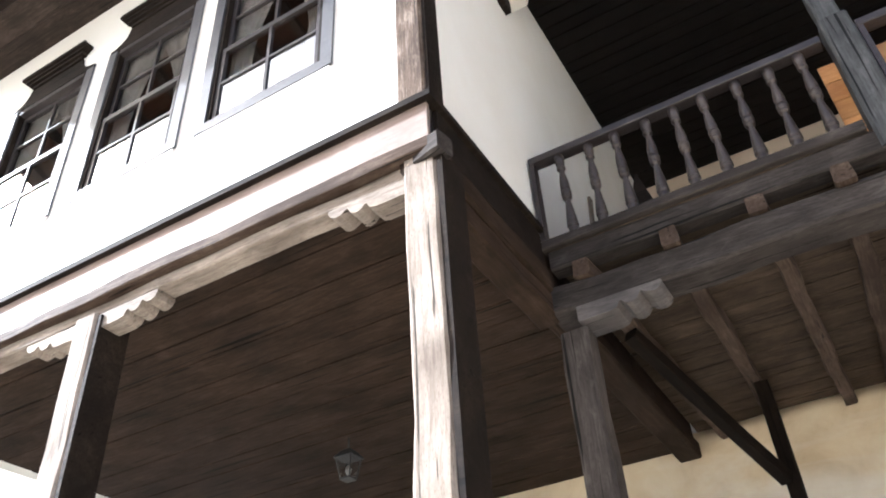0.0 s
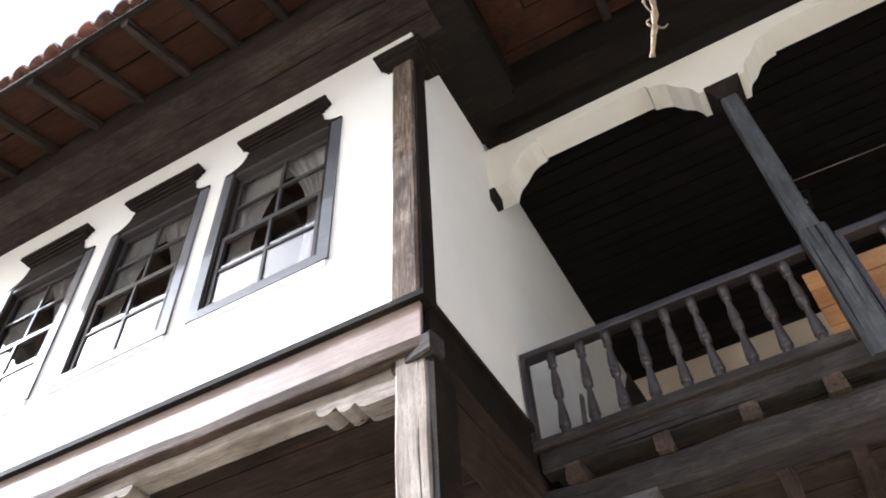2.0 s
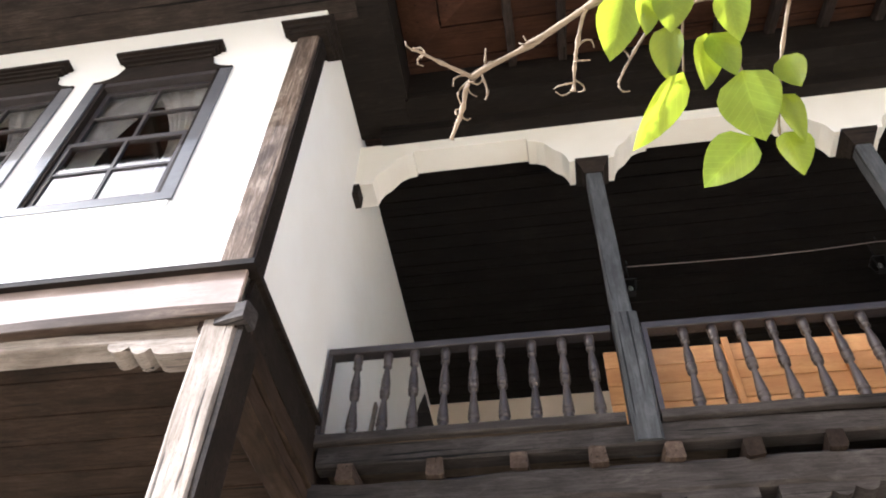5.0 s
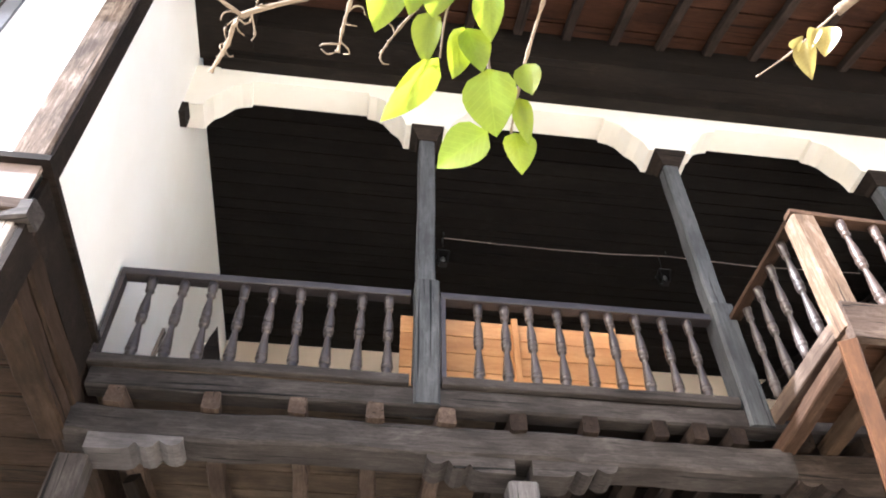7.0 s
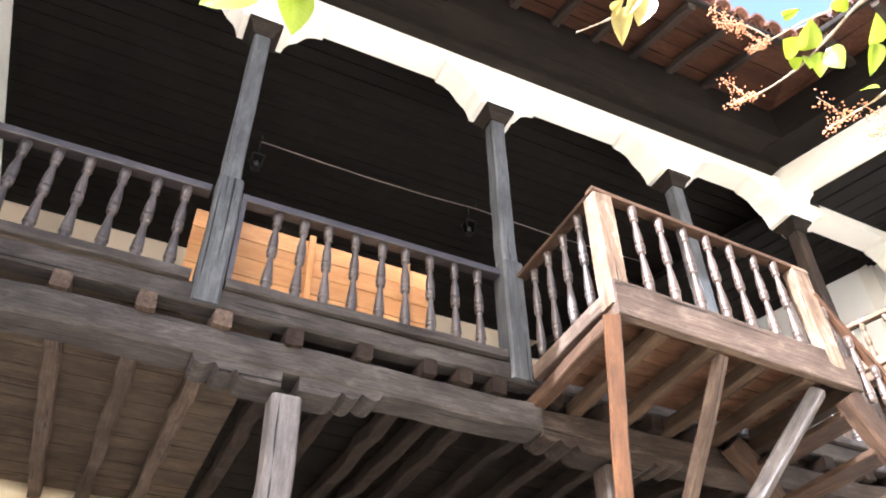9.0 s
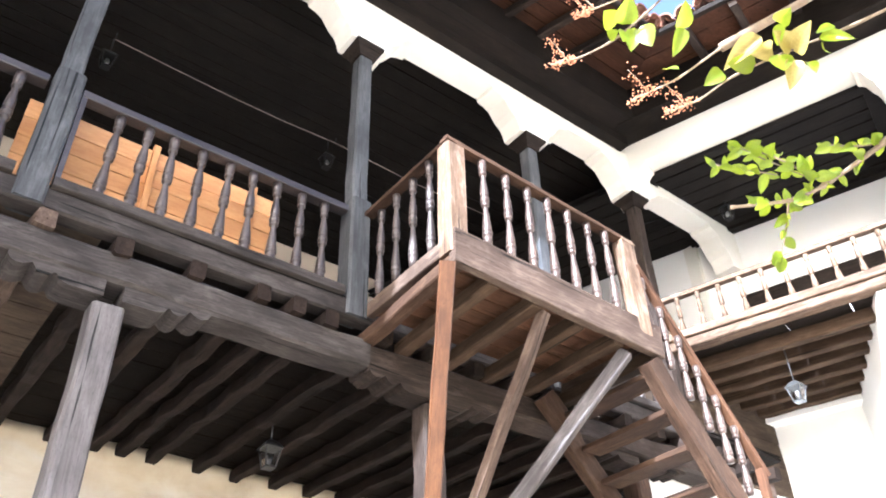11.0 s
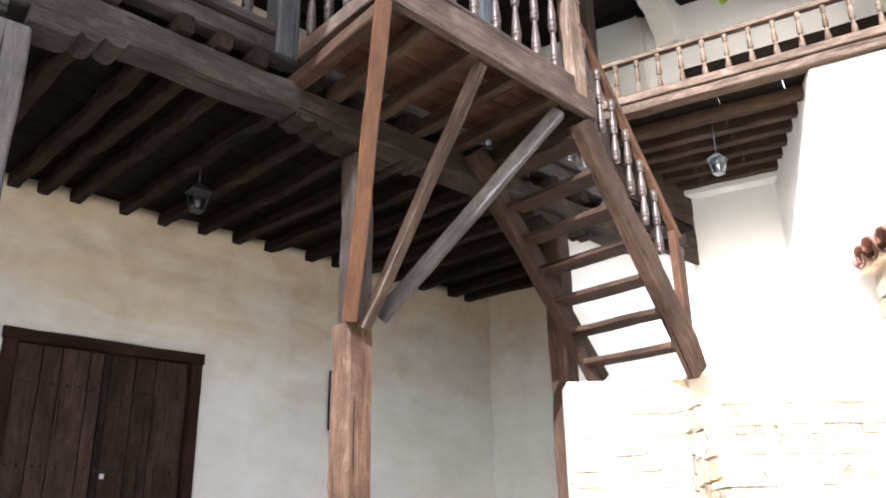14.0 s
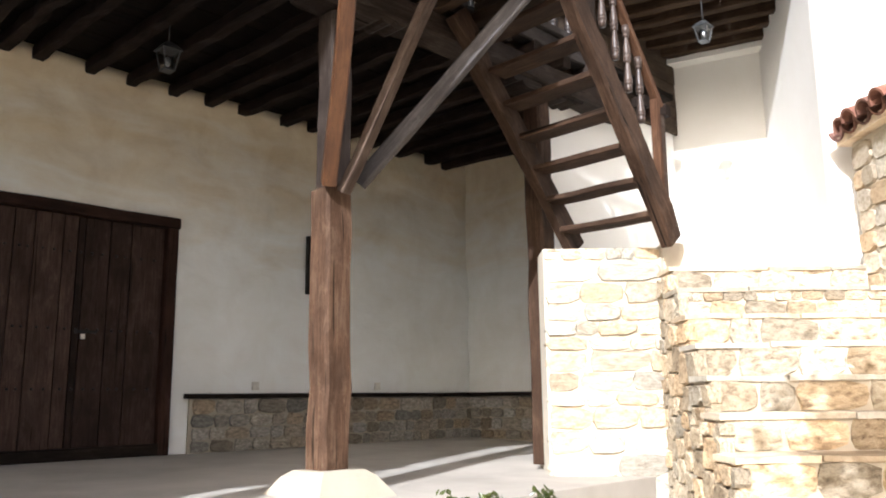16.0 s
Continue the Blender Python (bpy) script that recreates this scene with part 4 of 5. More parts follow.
# ---- wooden stair ----
st = thing("wooden_stair", (5.6, 3.35, 1.66), "steep open-tread wooden stair of brown oak on a stone landing", "stair")
A0, A1 = Vector((4.31, LY + 0.02, 3.23)), Vector((5.46, LY + 0.02, 1.62))
B0, B1 = Vector((4.13, 3.80, 3.27)), Vector((5.49, 3.80, 1.69))
beam("stringer", A0, A1, 0.10, 0.19, BROWN_WOOD, st, hewn=0.018)
beam("stringer", B0, B1, 0.085, 0.19, BROWN_WOOD, st, hewn=0.014)
for i in range(7):
    x, z = 5.31 - 0.16 * i, 1.80 + 0.22 * i
    beam("tread", (x, LY + 0.065, z), (x + 0.03, 3.76, z + 0.01), 0.19, 0.04, BROWN_WOOD, st, hewn=0.003)
H0, H1 = Vector((4.31, LY + 0.0, 4.01)), Vector((5.36, LY + 0.0, 2.62))
beam("handrail", H0, H1, 0.06, 0.05, DECK_WOOD, st, hewn=0.001)
beam("end_post", (5.30, LY, 1.90), (5.30, LY, 2.66), 0.05, 0.06, DECK_WOOD, st, hewn=0.001)
make("end_board", box_mesh((5.328, 5.41, LY - 0.012, LY + 0.012, 1.74, 2.56)), WORN_WOOD, parent=st)
BAL4 = baluster_data("stair_baluster", 0.50, 0.85, LANDING_BALUSTER)
for i in range(6):
    x = 4.36 + 0.148 * i
    p = H0.lerp(H1, (x - H0.x) / (H1.x - H0.x))
    place("baluster", BAL4, along((p.x, p.y, p.z - 0.53), (p.x, p.y, p.z + 1)), st)

# ---- side wing ----
def wing_make(name, bm, mat, parent=None, label="", m=I4):
    return make(name, bm, mat, WING @ m, parent, label)


ZW = 4.22
tagged(wing_make("wall_wing_front", box_mesh((3.2, 9.0, 0.0, 0.35, -0.5, ZW)), WHITE), "dazzling sunlit whitewashed wall under the side wing", "wall", kind="structure")
tagged(wing_make("wall_wing_back", box_mesh((-4.2, 9.0, 1.75, 2.0, 4.05, 7.2)), WHITE), "white back wall of the side wing gallery", "wall", kind="structure")
wf = thing("wing_floor_frame", wp(1.0, 0, ZW), "weathered oak edge beams and joists under the side wing gallery", "beam", kind="structure", m=WING @ Matrix.Translation((0, 0, ZW)))
beam("edge_beam", wp(-0.3, -0.02, 4.265), wp(3.4, -0.02, 4.265), 0.16, 0.09, TAN_POST, wf, hewn=0.004)
beam("sill_plank", wp(-0.3, 0.02, 4.35), wp(3.4, 0.02, 4.35), 0.14, 0.08, TAN_POST, wf, hewn=0.003)
for i in range(6):
    o = -0.28 - i * 0.28
    beam("joist", wp(-0.4, o, 4.155), wp(1.9, o, 4.155), 0.10, 0.12, UNDER_WOOD, wf, hewn=0.005)
bm = bmesh.new()
board_run(bm, -0.4, 3.2, 0.08, 1.75, 4.215, 4.24, 7, "x", 0.008)
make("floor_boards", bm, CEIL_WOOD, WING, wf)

wb = thing("wing_balustrade", wp(1.3, 0, 4.39), "pale turned wooden balustrade along the side wing", "balustrade", m=WING @ Matrix.Translation((1.3, 0, 4.39)))
beam("handrail", wp(-0.1, 0.0, 4.80), wp(2.62, 0.0, 4.80), 0.07, 0.045, TAN_POST, wb, hewn=0.001)
BAL5 = baluster_data("wing_baluster", 0.39, 0.78, TAN_POST)
baluster_row(wb, BAL5, wp(-0.05, 0, 4.39), wp(2.6, 0, 4.39), 13, rng)
wt = thing("wall_timber", wp(1.8, -1.7, 5.4), "dark flush timber band along the wing back wall", "beam", m=WING @ Matrix.Translation((1.8, 1.7, 5.4)))
beam("band", wp(0.55, -1.73, 5.48), wp(3.2, -1.73, 5.48), 0.05, 0.20, DARK_WOOD, wt, hewn=0.002)
wpier = wing_make("wall_wing_pier", box_mesh((2.62, 2.86, -0.08, 0.16, 4.39, 6.8)), WHITE)
tagged(wpier, "white plastered pier at the end of the wing gallery", "pier", kind="structure")
bm = bmesh.new()
board_run(bm, 2.86, 6.0, 0.02, 0.06, 4.39, 6.8, 14, "x", 0.01)
tagged(wing_make("wall_wing_boards", bm, BEAM_BROWN), "dark brown boarded wall beyond the wing pier", "wall", kind="structure")
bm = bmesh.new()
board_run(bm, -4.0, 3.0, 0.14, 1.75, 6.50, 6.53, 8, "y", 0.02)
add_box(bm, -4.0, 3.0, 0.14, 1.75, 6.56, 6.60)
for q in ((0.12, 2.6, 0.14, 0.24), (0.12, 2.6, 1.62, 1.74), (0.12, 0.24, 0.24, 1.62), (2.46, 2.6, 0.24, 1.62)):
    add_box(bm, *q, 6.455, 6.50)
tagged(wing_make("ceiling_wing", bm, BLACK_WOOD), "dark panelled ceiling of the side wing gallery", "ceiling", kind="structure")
arch_beam("trim_wing_arch", WING @ Matrix.Translation((0, -0.11, 0)), [(0.0, 2.74)], 0.24, UP_Z, "cream plastered lintel along the side wing", 6.50, reach=0.45)
cross_end = wp(0.50, -1.75, 0)
arch_beam("trim_cross_arch", along(W0, cross_end) @ Matrix.Translation((0, -0.13, 0)), [(0.0, (cross_end - W0).length)], 0.26, 6.50, "white plastered cross arch at the corner of the wing", 6.38, 5.90, z_first=6.135)
tagged(make("wall_gallery_corner", box_mesh((0, 0.25, 0, 3.6, 3.55, 7.0)), CREAM, Matrix.Translation((7.62, 4.3, 0))), "plain wall closing the gallery corner", "wall", kind="structure")

# boarded apron between the gallery and the higher floor of the wing
ap = thing("boarded_apron", (6.2, 4.08, 3.27), "brown weathered boards closing the step between gallery and wing", "panel")
for i in range(5):
    beam("plank", (4.80, 4.10, 3.30 + 0.19 * i), (7.88, 4.10, 3.37 + 0.19 * i), 0.03, 0.186, PALE_BOARDS, ap, hewn=0.004)

# ---- roofs ----
SL = 0.36
E_Z = 6.93


def deck(name, eave0, eave1, in0, in1, label, rafters, up):
    """A roof slope: eave line, inner line; boards below, rafters under them, clay tiles along the eave."""
    e0, e1, i0, i1 = (Vector(v) for v in (eave0, eave1, in0, in1))
    r = thing(name, e0, label, "roof", kind="structure")
    bm = bmesh.new()
    n = 9
    for k in range(n):
        a, b = k / n + 0.001, (k + 1) / n - 0.004
        q = [e0.lerp(i0, a), e1.lerp(i1, a), e1.lerp(i1, b), e0.lerp(i0, b)]
        prism(bm, q, 0.03)
    make("eave_boards", bm, EAVE_WOOD, parent=r)
    bm = bmesh.new()
    prism(bm, [v + Vector((0, 0, 0.036)) for v in (e0, e1, i1, i0)], 0.03)
    make("roof_underlay", bm, DARK_WOOD, parent=r)
    for f in rafters:
        p, d = e0.lerp(e1, f), Vector(up)
        off = Vector((0, 0, -0.05))
        beam("rafter", p + off + d * 0.02, p + off + d * 1.35, 0.075, 0.085, BEAM_BROWN, r, hewn=0.004)
    run = (e1 - e0)
    beam("eave_lath", e0 + Vector((0, 0, 0.0)), e1 + Vector((0, 0, 0.0)), 0.05, 0.05, DARK_WOOD, r)
    cnt = int(run.length / 0.19)
    for k in range(cnt):
        p = e0.lerp(e1, (k + 0.5) / cnt) + Vector((0, 0, 0.075 + random.uniform(-0.006, 0.006))) - Vector(up) * (0.05 + random.uniform(0, 0.025))
        place("roof_tile", TILE_CURVE, along(p, p + Vector(up)) @ pose(0, 0, 0, random.uniform(-6, 6)), r)
        q = e0.lerp(e1, k / cnt) + Vector((0, 0, 0.178)) - Vector(up) * 0.02
        place("roof_tile", TILE_CURVE, along(q, q + Vector(up)) @ pose(0, 0, 0, 180), r)
    return r


bm = bmesh.new()
seg = 7
outer = [(math.cos(math.pi * i / seg), math.sin(math.pi * i / seg)) for i in range(seg + 1)]
ring = lambda x, ro, ri: [(x, c * ro, s * ro) for c, s in outer] + [(x, c * ri, s * ri) for c, s in outer[::-1]]
add_rings(bm, [ring(0, 0.095, 0.078), ring(0.42, 0.08, 0.063)])
bmesh.ops.recalc_face_normals(bm, faces=bm.faces[:])
TILE_CURVE = bpy.data.meshes.new("roof_tile")
bm.to_mesh(TILE_CURVE)
bm.free()
TILE_CURVE.materials.append(TILE)

D = 3.2
EX, EY, GY = -0.35, 1.35, 2.60
wx = lambda y: 4.75 + 0.305 * (3.58 - y)        # eave of the wing
frac = lambda a, b, step: [(k + 0.5) * step / abs(b - a) for k in range(int(abs(b - a) / step))]
deck("roof_bay", (-7.4, EY, E_Z), (EX, EY, E_Z), (-7.4, EY + D, E_Z + SL * D), (EX - D, EY + D, E_Z + SL * D), "tiled bay roof with boarded eaves on dark rafters", frac(-7.4, EX, 0.52), (0, 0.94, 0.94 * SL))
deck("roof_bay_side", (EX, EY, E_Z), (EX, GY, E_Z), (EX - D, EY + D, E_Z + SL * D), (EX - D, GY + D, E_Z + SL * D), "short side slope of the tiled bay roof", [0.3, 0.75], (-0.94, 0, 0.94 * SL))
GX1 = wx(GY)
deck("roof_gallery", (EX, GY, E_Z), (GX1, GY, E_Z), (EX - D, GY + D, E_Z + SL * D), (GX1 + 2.2, GY + D, E_Z + SL * D), "tiled gallery roof with red-brown boarded eaves on dark rafters", frac(EX, GX1, 0.44), (0, 0.94, 0.94 * SL))
wi = lambda p, d: Vector(p) - WN * d + Vector((0, 0, SL * d))
WE0, WE1 = Vector((GX1, GY, E_Z)), Vector((GX1, GY, E_Z)) + WD * 6.0
WI0 = Vector((GX1 + 2.2, GY + D, E_Z + SL * D))
deck("roof_wing", WE0, WE1, WI0, wi(WE1, 3.0), "tiled roof of the side wing with boarded eaves", frac(0, 6.0, 0.48), tuple(-WN * 0.94 + Vector((0, 0, 0.94 * SL))))

# boxed soffits round the eaves
sof = thing("eave_soffit", (0, GAL_Y, UP_Z), "dark wooden boxed cornice under the eaves", "soffit", kind="structure")
SW = 0.46
wxo = 5.95 + 0.305 * 0.02
# bay front soffit coloured lighter for ground bounce, the shaded other soffits darker
make("soffit_board", box_mesh((-6.9, BAY_X + SW, BAY_Y - SW, BAY_Y - SW * 0.48, UP_Z, UP_Z + 0.05)), BEAM_BROWN, parent=sof)
make("soffit_board", box_mesh((-6.9, BAY_X + SW * 0.5, BAY_Y - SW * 0.5, BAY_Y + 0.1, UP_Z - 0.012, UP_Z + 0.04)), BEAM_BROWN, parent=sof)
make("soffit_face", box_mesh((-6.9, BAY_X + SW + 0.03, BAY_Y - SW - 0.03, BAY_Y - SW - 0.002, UP_Z - 0.01, UP_Z + 0.42)), BEAM_BROWN, parent=sof)
make("soffit_board", box_mesh((BAY_X - 0.1, BAY_X + SW, BAY_Y - SW * 0.47, GAL_Y - 0.12, UP_Z + 0.002, UP_Z + 0.052)), SHADED_SOFFIT, parent=sof)
make("soffit_face", box_mesh((BAY_X + SW + 0.002, BAY_X + SW + 0.03, BAY_Y - SW, GAL_Y - SW - 0.03, UP_Z - 0.01, UP_Z + 0.42)), SHADED_SOFFIT, parent=sof)
make("soffit_board", box_mesh((BAY_X + SW + 0.002, 5.72, GAL_Y - SW, GAL_Y - SW * 0.48, UP_Z, UP_Z + 0.05)), SHADED_SOFFIT, parent=sof)
make("soffit_board", box_mesh((BAY_X + 0.2, 5.78, GAL_Y - SW * 0.5, GAL_Y + 0.1, UP_Z - 0.12, UP_Z + 0.04)), SHADED_SOFFIT, parent=sof)
make("soffit_face", box_mesh((BAY_X + SW + 0.03, 5.62, GAL_Y - SW - 0.03, GAL_Y - SW - 0.002, UP_Z - 0.01, UP_Z + 0.42)), SHADED_SOFFIT, parent=sof)
make("soffit_board", box_mesh((-0.25, 6.5, -SW, 0.1, UP_Z - 0.004, UP_Z + 0.046)), SHADED_SOFFIT, WING, sof)
make("soffit_face", box_mesh((0.20, 6.5, -SW - 0.03, -SW - 0.002, UP_Z - 0.01, UP_Z + 0.42)), SHADED_SOFFIT, WING, sof)


# ---- lanterns and wire ----
def lantern(x, y, ztop, drop, label="small metal wall lantern with clear glass sides hanging from a joist", k=1.0, metal=None):
    metal = metal or LANTERN_METAL
    L = thing("hanging_lantern", (x, y, ztop - drop - 0.24 * k), label, "lantern", "courtyard lanterns")
    z = ztop - drop
    make("rod", lathe_mesh([(0, 0.006), (drop, 0.006)], 6), metal, along((x, y, ztop), (x, y, z)), L)
    four = lambda r, q: [(x + a * r * k, y + b * r * k, q) for a, b in ((-1, -1), (1, -1), (1, 1), (-1, 1))]
    bm = bmesh.new()
    add_rings(bm, [four(0.015, z), four(0.045, z - 0.02 * k), four(0.085, z - 0.07 * k), four(0.088, z - 0.08 * k)])
    make("cap", bm, metal, parent=L)
    for a, b in ((-1, -1), (1, -1), (1, 1), (-1, 1)):
        beam("bar", (x + a * .072 * k, y + b * .072 * k, z - 0.08 * k), (x + a * .045 * k, y + b * .045 * k, z - 0.24 * k), 0.009, 0.009, metal, L, hewn=0)
    for a, b in ((1, 0), (0, 1), (-1, 0), (0, -1)):
        bm = bmesh.new()
        c, s = Vector((a, b, 0)), Vector((-b, a, 0))
        P = Vector((x, y, 0))
        q = [P + c * .07 * k + s * .066 * k + Vector((0, 0, z - .082 * k)), P + c * .07 * k - s * .066 * k + Vector((0, 0, z - .082 * k)), P + c * .043 * k - s * .04 * k + Vector((0, 0, z - .238 * k)), P + c * .043 * k + s * .04 * k + Vector((0, 0, z - .238 * k))]
        prism(bm, q, 0.003)
        g = make("pane", bm, GLASS, parent=L)
        g.visible_shadow = False
    make("base", box_mesh((x - .048 * k, x + .048 * k, y - .048 * k, y + .048 * k, z - .255 * k, z - .238 * k)), metal, parent=L)
    make("bulb", lathe_mesh([(0, .008), (.02, .02), (.05, .026), (.075, .018), (.085, .004)], 10), STEEL, along((x, y, z - .22 * k), (x, y, z)), L)


lantern(2.89, 5.75, 3.52, 0.22, k=0.95)
lantern(6.60, 3.10, 4.23, 0.42, k=0.8)
lantern(-3.80, 5.0, 3.37, 0.10)


# ---- stone stair and terrace ----
VD = Vector((0.711, 0.703, 0))      # up the flight
VR = Vector((0.703, -0.711, 0))     # across it
V0 = Vector((0.17, 0.04, 0))
FL = Matrix((VR, VD, Vector((0, 0, 1)))).transposed().to_4x4()   # local x across, y up the flight
FL.translation = V0

rng = random.Random(77)
STONES = []
for k in range(8):
    bm = bmesh.new()
    r2 = random.Random(100 + k)
    n = 11
    out = []
    for i in range(n):
        a = 2 * math.pi * i / n
        c, s = math.cos(a), math.sin(a)
        e = 1 / max(abs(c), abs(s)) ** 0.97
        out.append((c * 0.5 * e * r2.uniform(0.9, 1.03), s * 0.5 * e * r2.uniform(0.9, 1.03)))
    add_rings(bm, [[(u, 0.5, v) for u, v in out], [(u, -0.15, v) for u, v in out], [(u * 0.93, -0.5 + r2.uniform(-.12, .12), v * 0.92) for u, v in out]])
    me = bpy.data.meshes.new("stone")
    bmesh.ops.recalc_face_normals(bm, faces=bm.faces[:])
    bm.to_mesh(me)
    bm.free()
    STONES.append(me)


def stones(parent, m, w, h, size, mat, depth=0.09, aspect=1.7, sink=0.0, fill=1.0):
    """Rubble laid in rough courses on a face: local x along, z up, y into the wall."""
    z = 0.0
    datas = []
    for me in STONES:
        key = me.name + mat.name
        if key not in SMESH:
            c = me.copy()
            c.name = "stone"
            c.materials.append(mat)
            SMESH[key] = c
        datas.append(SMESH[key])
    while z < h - 0.03:
        ch = min(size * rng.uniform(0.7, 1.25), h - z)
        if h - z - ch < size * 0.4:
            ch = h - z
        x = 0.0
        while x < w - 0.02:
            cw = min(ch * aspect * rng.uniform(0.6, 1.5), w - x)
            if w - x - cw < size * 0.4:
                cw = w - x
            s = Matrix.Diagonal((cw * fill, depth, ch * 0.985 * fill, 1))
            place("stone", rng.choice(datas), m @ Matrix.Translation((x + cw / 2, depth * 0.5 + sink + rng.uniform(-0.012, 0.006), z + ch / 2)) @ pose(0, 0, 0, 0, rng.uniform(-4, 4), 0) @ s, parent)
            x += cw
        z += ch


SMESH = {}
TREADS = [(5.95, 1.60), (5.62, 1.40), (5.28, 1.21), (4.95, 1.00), (4.62, 0.805), (4.30, 0.61), (3.99, 0.42), (3.68, 0.24), (3.37, 0.05), (3.06, -0.14), (2.75, -0.32)]
left_edge = lambda d: 1.24 + (d - 3.4) * 0.16
flight = thing("stone_steps", V0 + VD * 4.5 + VR * 2.0, "sunlit flight of rough pale stone steps", "steps", m=FL @ Matrix.Translation((2.0, 4.5, -0.4)))
WIDE = 3.0
SIDES = []
terrace = make("terrace_core", box_mesh((left_edge(5.95), WIDE, 5.95, 7.6, -0.5, 1.64), (0.76, left_edge(5.95), 6.04, 7.0, -0.5, 1.62)), PALE_MORTAR, FL, flight)
for i, (d, z) in enumerate(TREADS[1:]):
    up = TREADS[i][0]
    le = left_edge(d)
    core = make("step", box_mesh((le + 0.03, WIDE, d + 0.035, up + 0.02, -0.5, z - 0.022)), STEP_MORTAR, FL, flight)
    x = le
    while x < WIDE:
        w = rng.uniform(0.35, 0.8)
        w = min(w, WIDE - x)
        bm = timber(w - 0.012, up - d - 0.005, 0.03, 0.005, rng.randrange(9999))
        make("tread_slab", bm, TREAD_STONE, FL @ Matrix.Translation((x, (d + up) / 2 + 0.012, z - 0.012)), flight)
        x += w
    w = up - d + 0.02
    SIDES.append((FL @ Matrix.Translation((le - 0.005, up + 0.02, -0.4)) @ pose(0, 0, 0, 0, 0, -90), w, z + 0.36))

# side wall of the flight, with a tile coping
cw = thing("stone_side_wall", V0 + VD * 4 + VR * 3.2, "pale rubble side wall with a clay tile coping", "wall", m=FL @ Matrix.Translation((3.2, 4.0, -0.45)))
make("core", box_mesh((3.03, 3.45, 2.2, 5.72, -0.5, 2.32)), PALE_MORTAR, FL, cw)
make("coping", box_mesh((2.94, 3.54, 2.15, 5.78, 2.32, 2.38)), PALE_STONE, FL, cw)
for k in range(19):
    y = 2.2 + k * 0.19
    p = FL @ Vector((2.88 + random.uniform(-0.02, 0.02), y, 2.40))
    place("coping_tile", TILE_CURVE, along(p, p + VR * 1 + Vector((0, 0, 0.35))) @ pose(0, 0, 0, random.uniform(-8, 8)), cw)
    p = FL @ Vector((2.90, y + 0.095, 2.43))
    place("coping_tile", TILE_CURVE, along(p, p + VR * 1 + Vector((0, 0, 0.35))) @ pose(0, 0, 0, 180), cw)


# ---- wire and small lamps in the gallery ----
cable = thing("cable", (3.0, 5.6, 6.7), "thin pale cable sagging under the gallery ceiling", "cable")
cpts = [(0.80, 5.6, 6.72), (1.4, 5.6, 6.70), (2.0, 5.6, 6.69), (2.6, 5.6, 6.70), (3.2, 5.6, 6.74), (4.2, 5.6, 6.70), (5.4, 5.6, 6.74)]
for a, b in zip(cpts, cpts[1:]):
    make("strand", lathe_mesh([(0, 0.005), ((Vector(b) - Vector(a)).length, 0.005)], 6), CABLE, along(a, b), cable)
for p in (cpts[0], cpts[4], cpts[-1]):
    make("hook", lathe_mesh([(0, 0.006), (6.81 - p[2], 0.006)], 6), IRON, along(p, (p[0], p[1], 6.81)), cable)
lantern(0.80, 5.68, 6.81, 0.20, "small dark lantern hanging from the gallery ceiling", 0.8, IRON)
lantern(3.15, 5.68, 6.81, 0.20, "small dark lantern hanging from the gallery ceiling", 0.8, IRON)
lp = wp(0.75, -1.1, 6.55)
lantern(lp.x, lp.y, 6.55, 0.12, "small dark lantern hanging from the wing ceiling", 0.8, IRON)

# ---- foliage ----
NEAR_LEAVES = [
    ((0.108, 0.406, 1.303), (0.062, 0.432, 1.278), 0.80),
    ((0.102, 0.359, 1.335), (0.112, 0.400, 1.288), 0.85),
    ((0.056, 0.360, 1.346), (0.011, 0.410, 1.304), 0.42),
    ((0.046, 0.325, 1.367), (0.040, 0.358, 1.333), 0.62),
    ((0.012, 0.299, 1.384), (-0.006, 0.340, 1.350), 0.70),
    ((0.076, 0.332, 1.357), (0.067, 0.367, 1.322), 0.60),
    ((0.079, 0.332, 1.356), (0.097, 0.353, 1.322), 0.75),
    ((0.051, 0.297, 1.379), (0.046, 0.321, 1.352), 0.95),
    ((0.134, 0.348, 1.332), (0.142, 0.363, 1.302), 0.75),
    ((0.132, 0.402, 1.299), (0.143, 0.417, 1.264), 0.85),
    ((0.132, 0.375, 1.316), (0.143, 0.396, 1.279), 0.45),
    ((0.094, 0.298, 1.369), (0.098, 0.329, 1.336), 0.65),
    ((0.030, 0.298, 1.382), (0.023, 0.326, 1.353), 0.60),
]
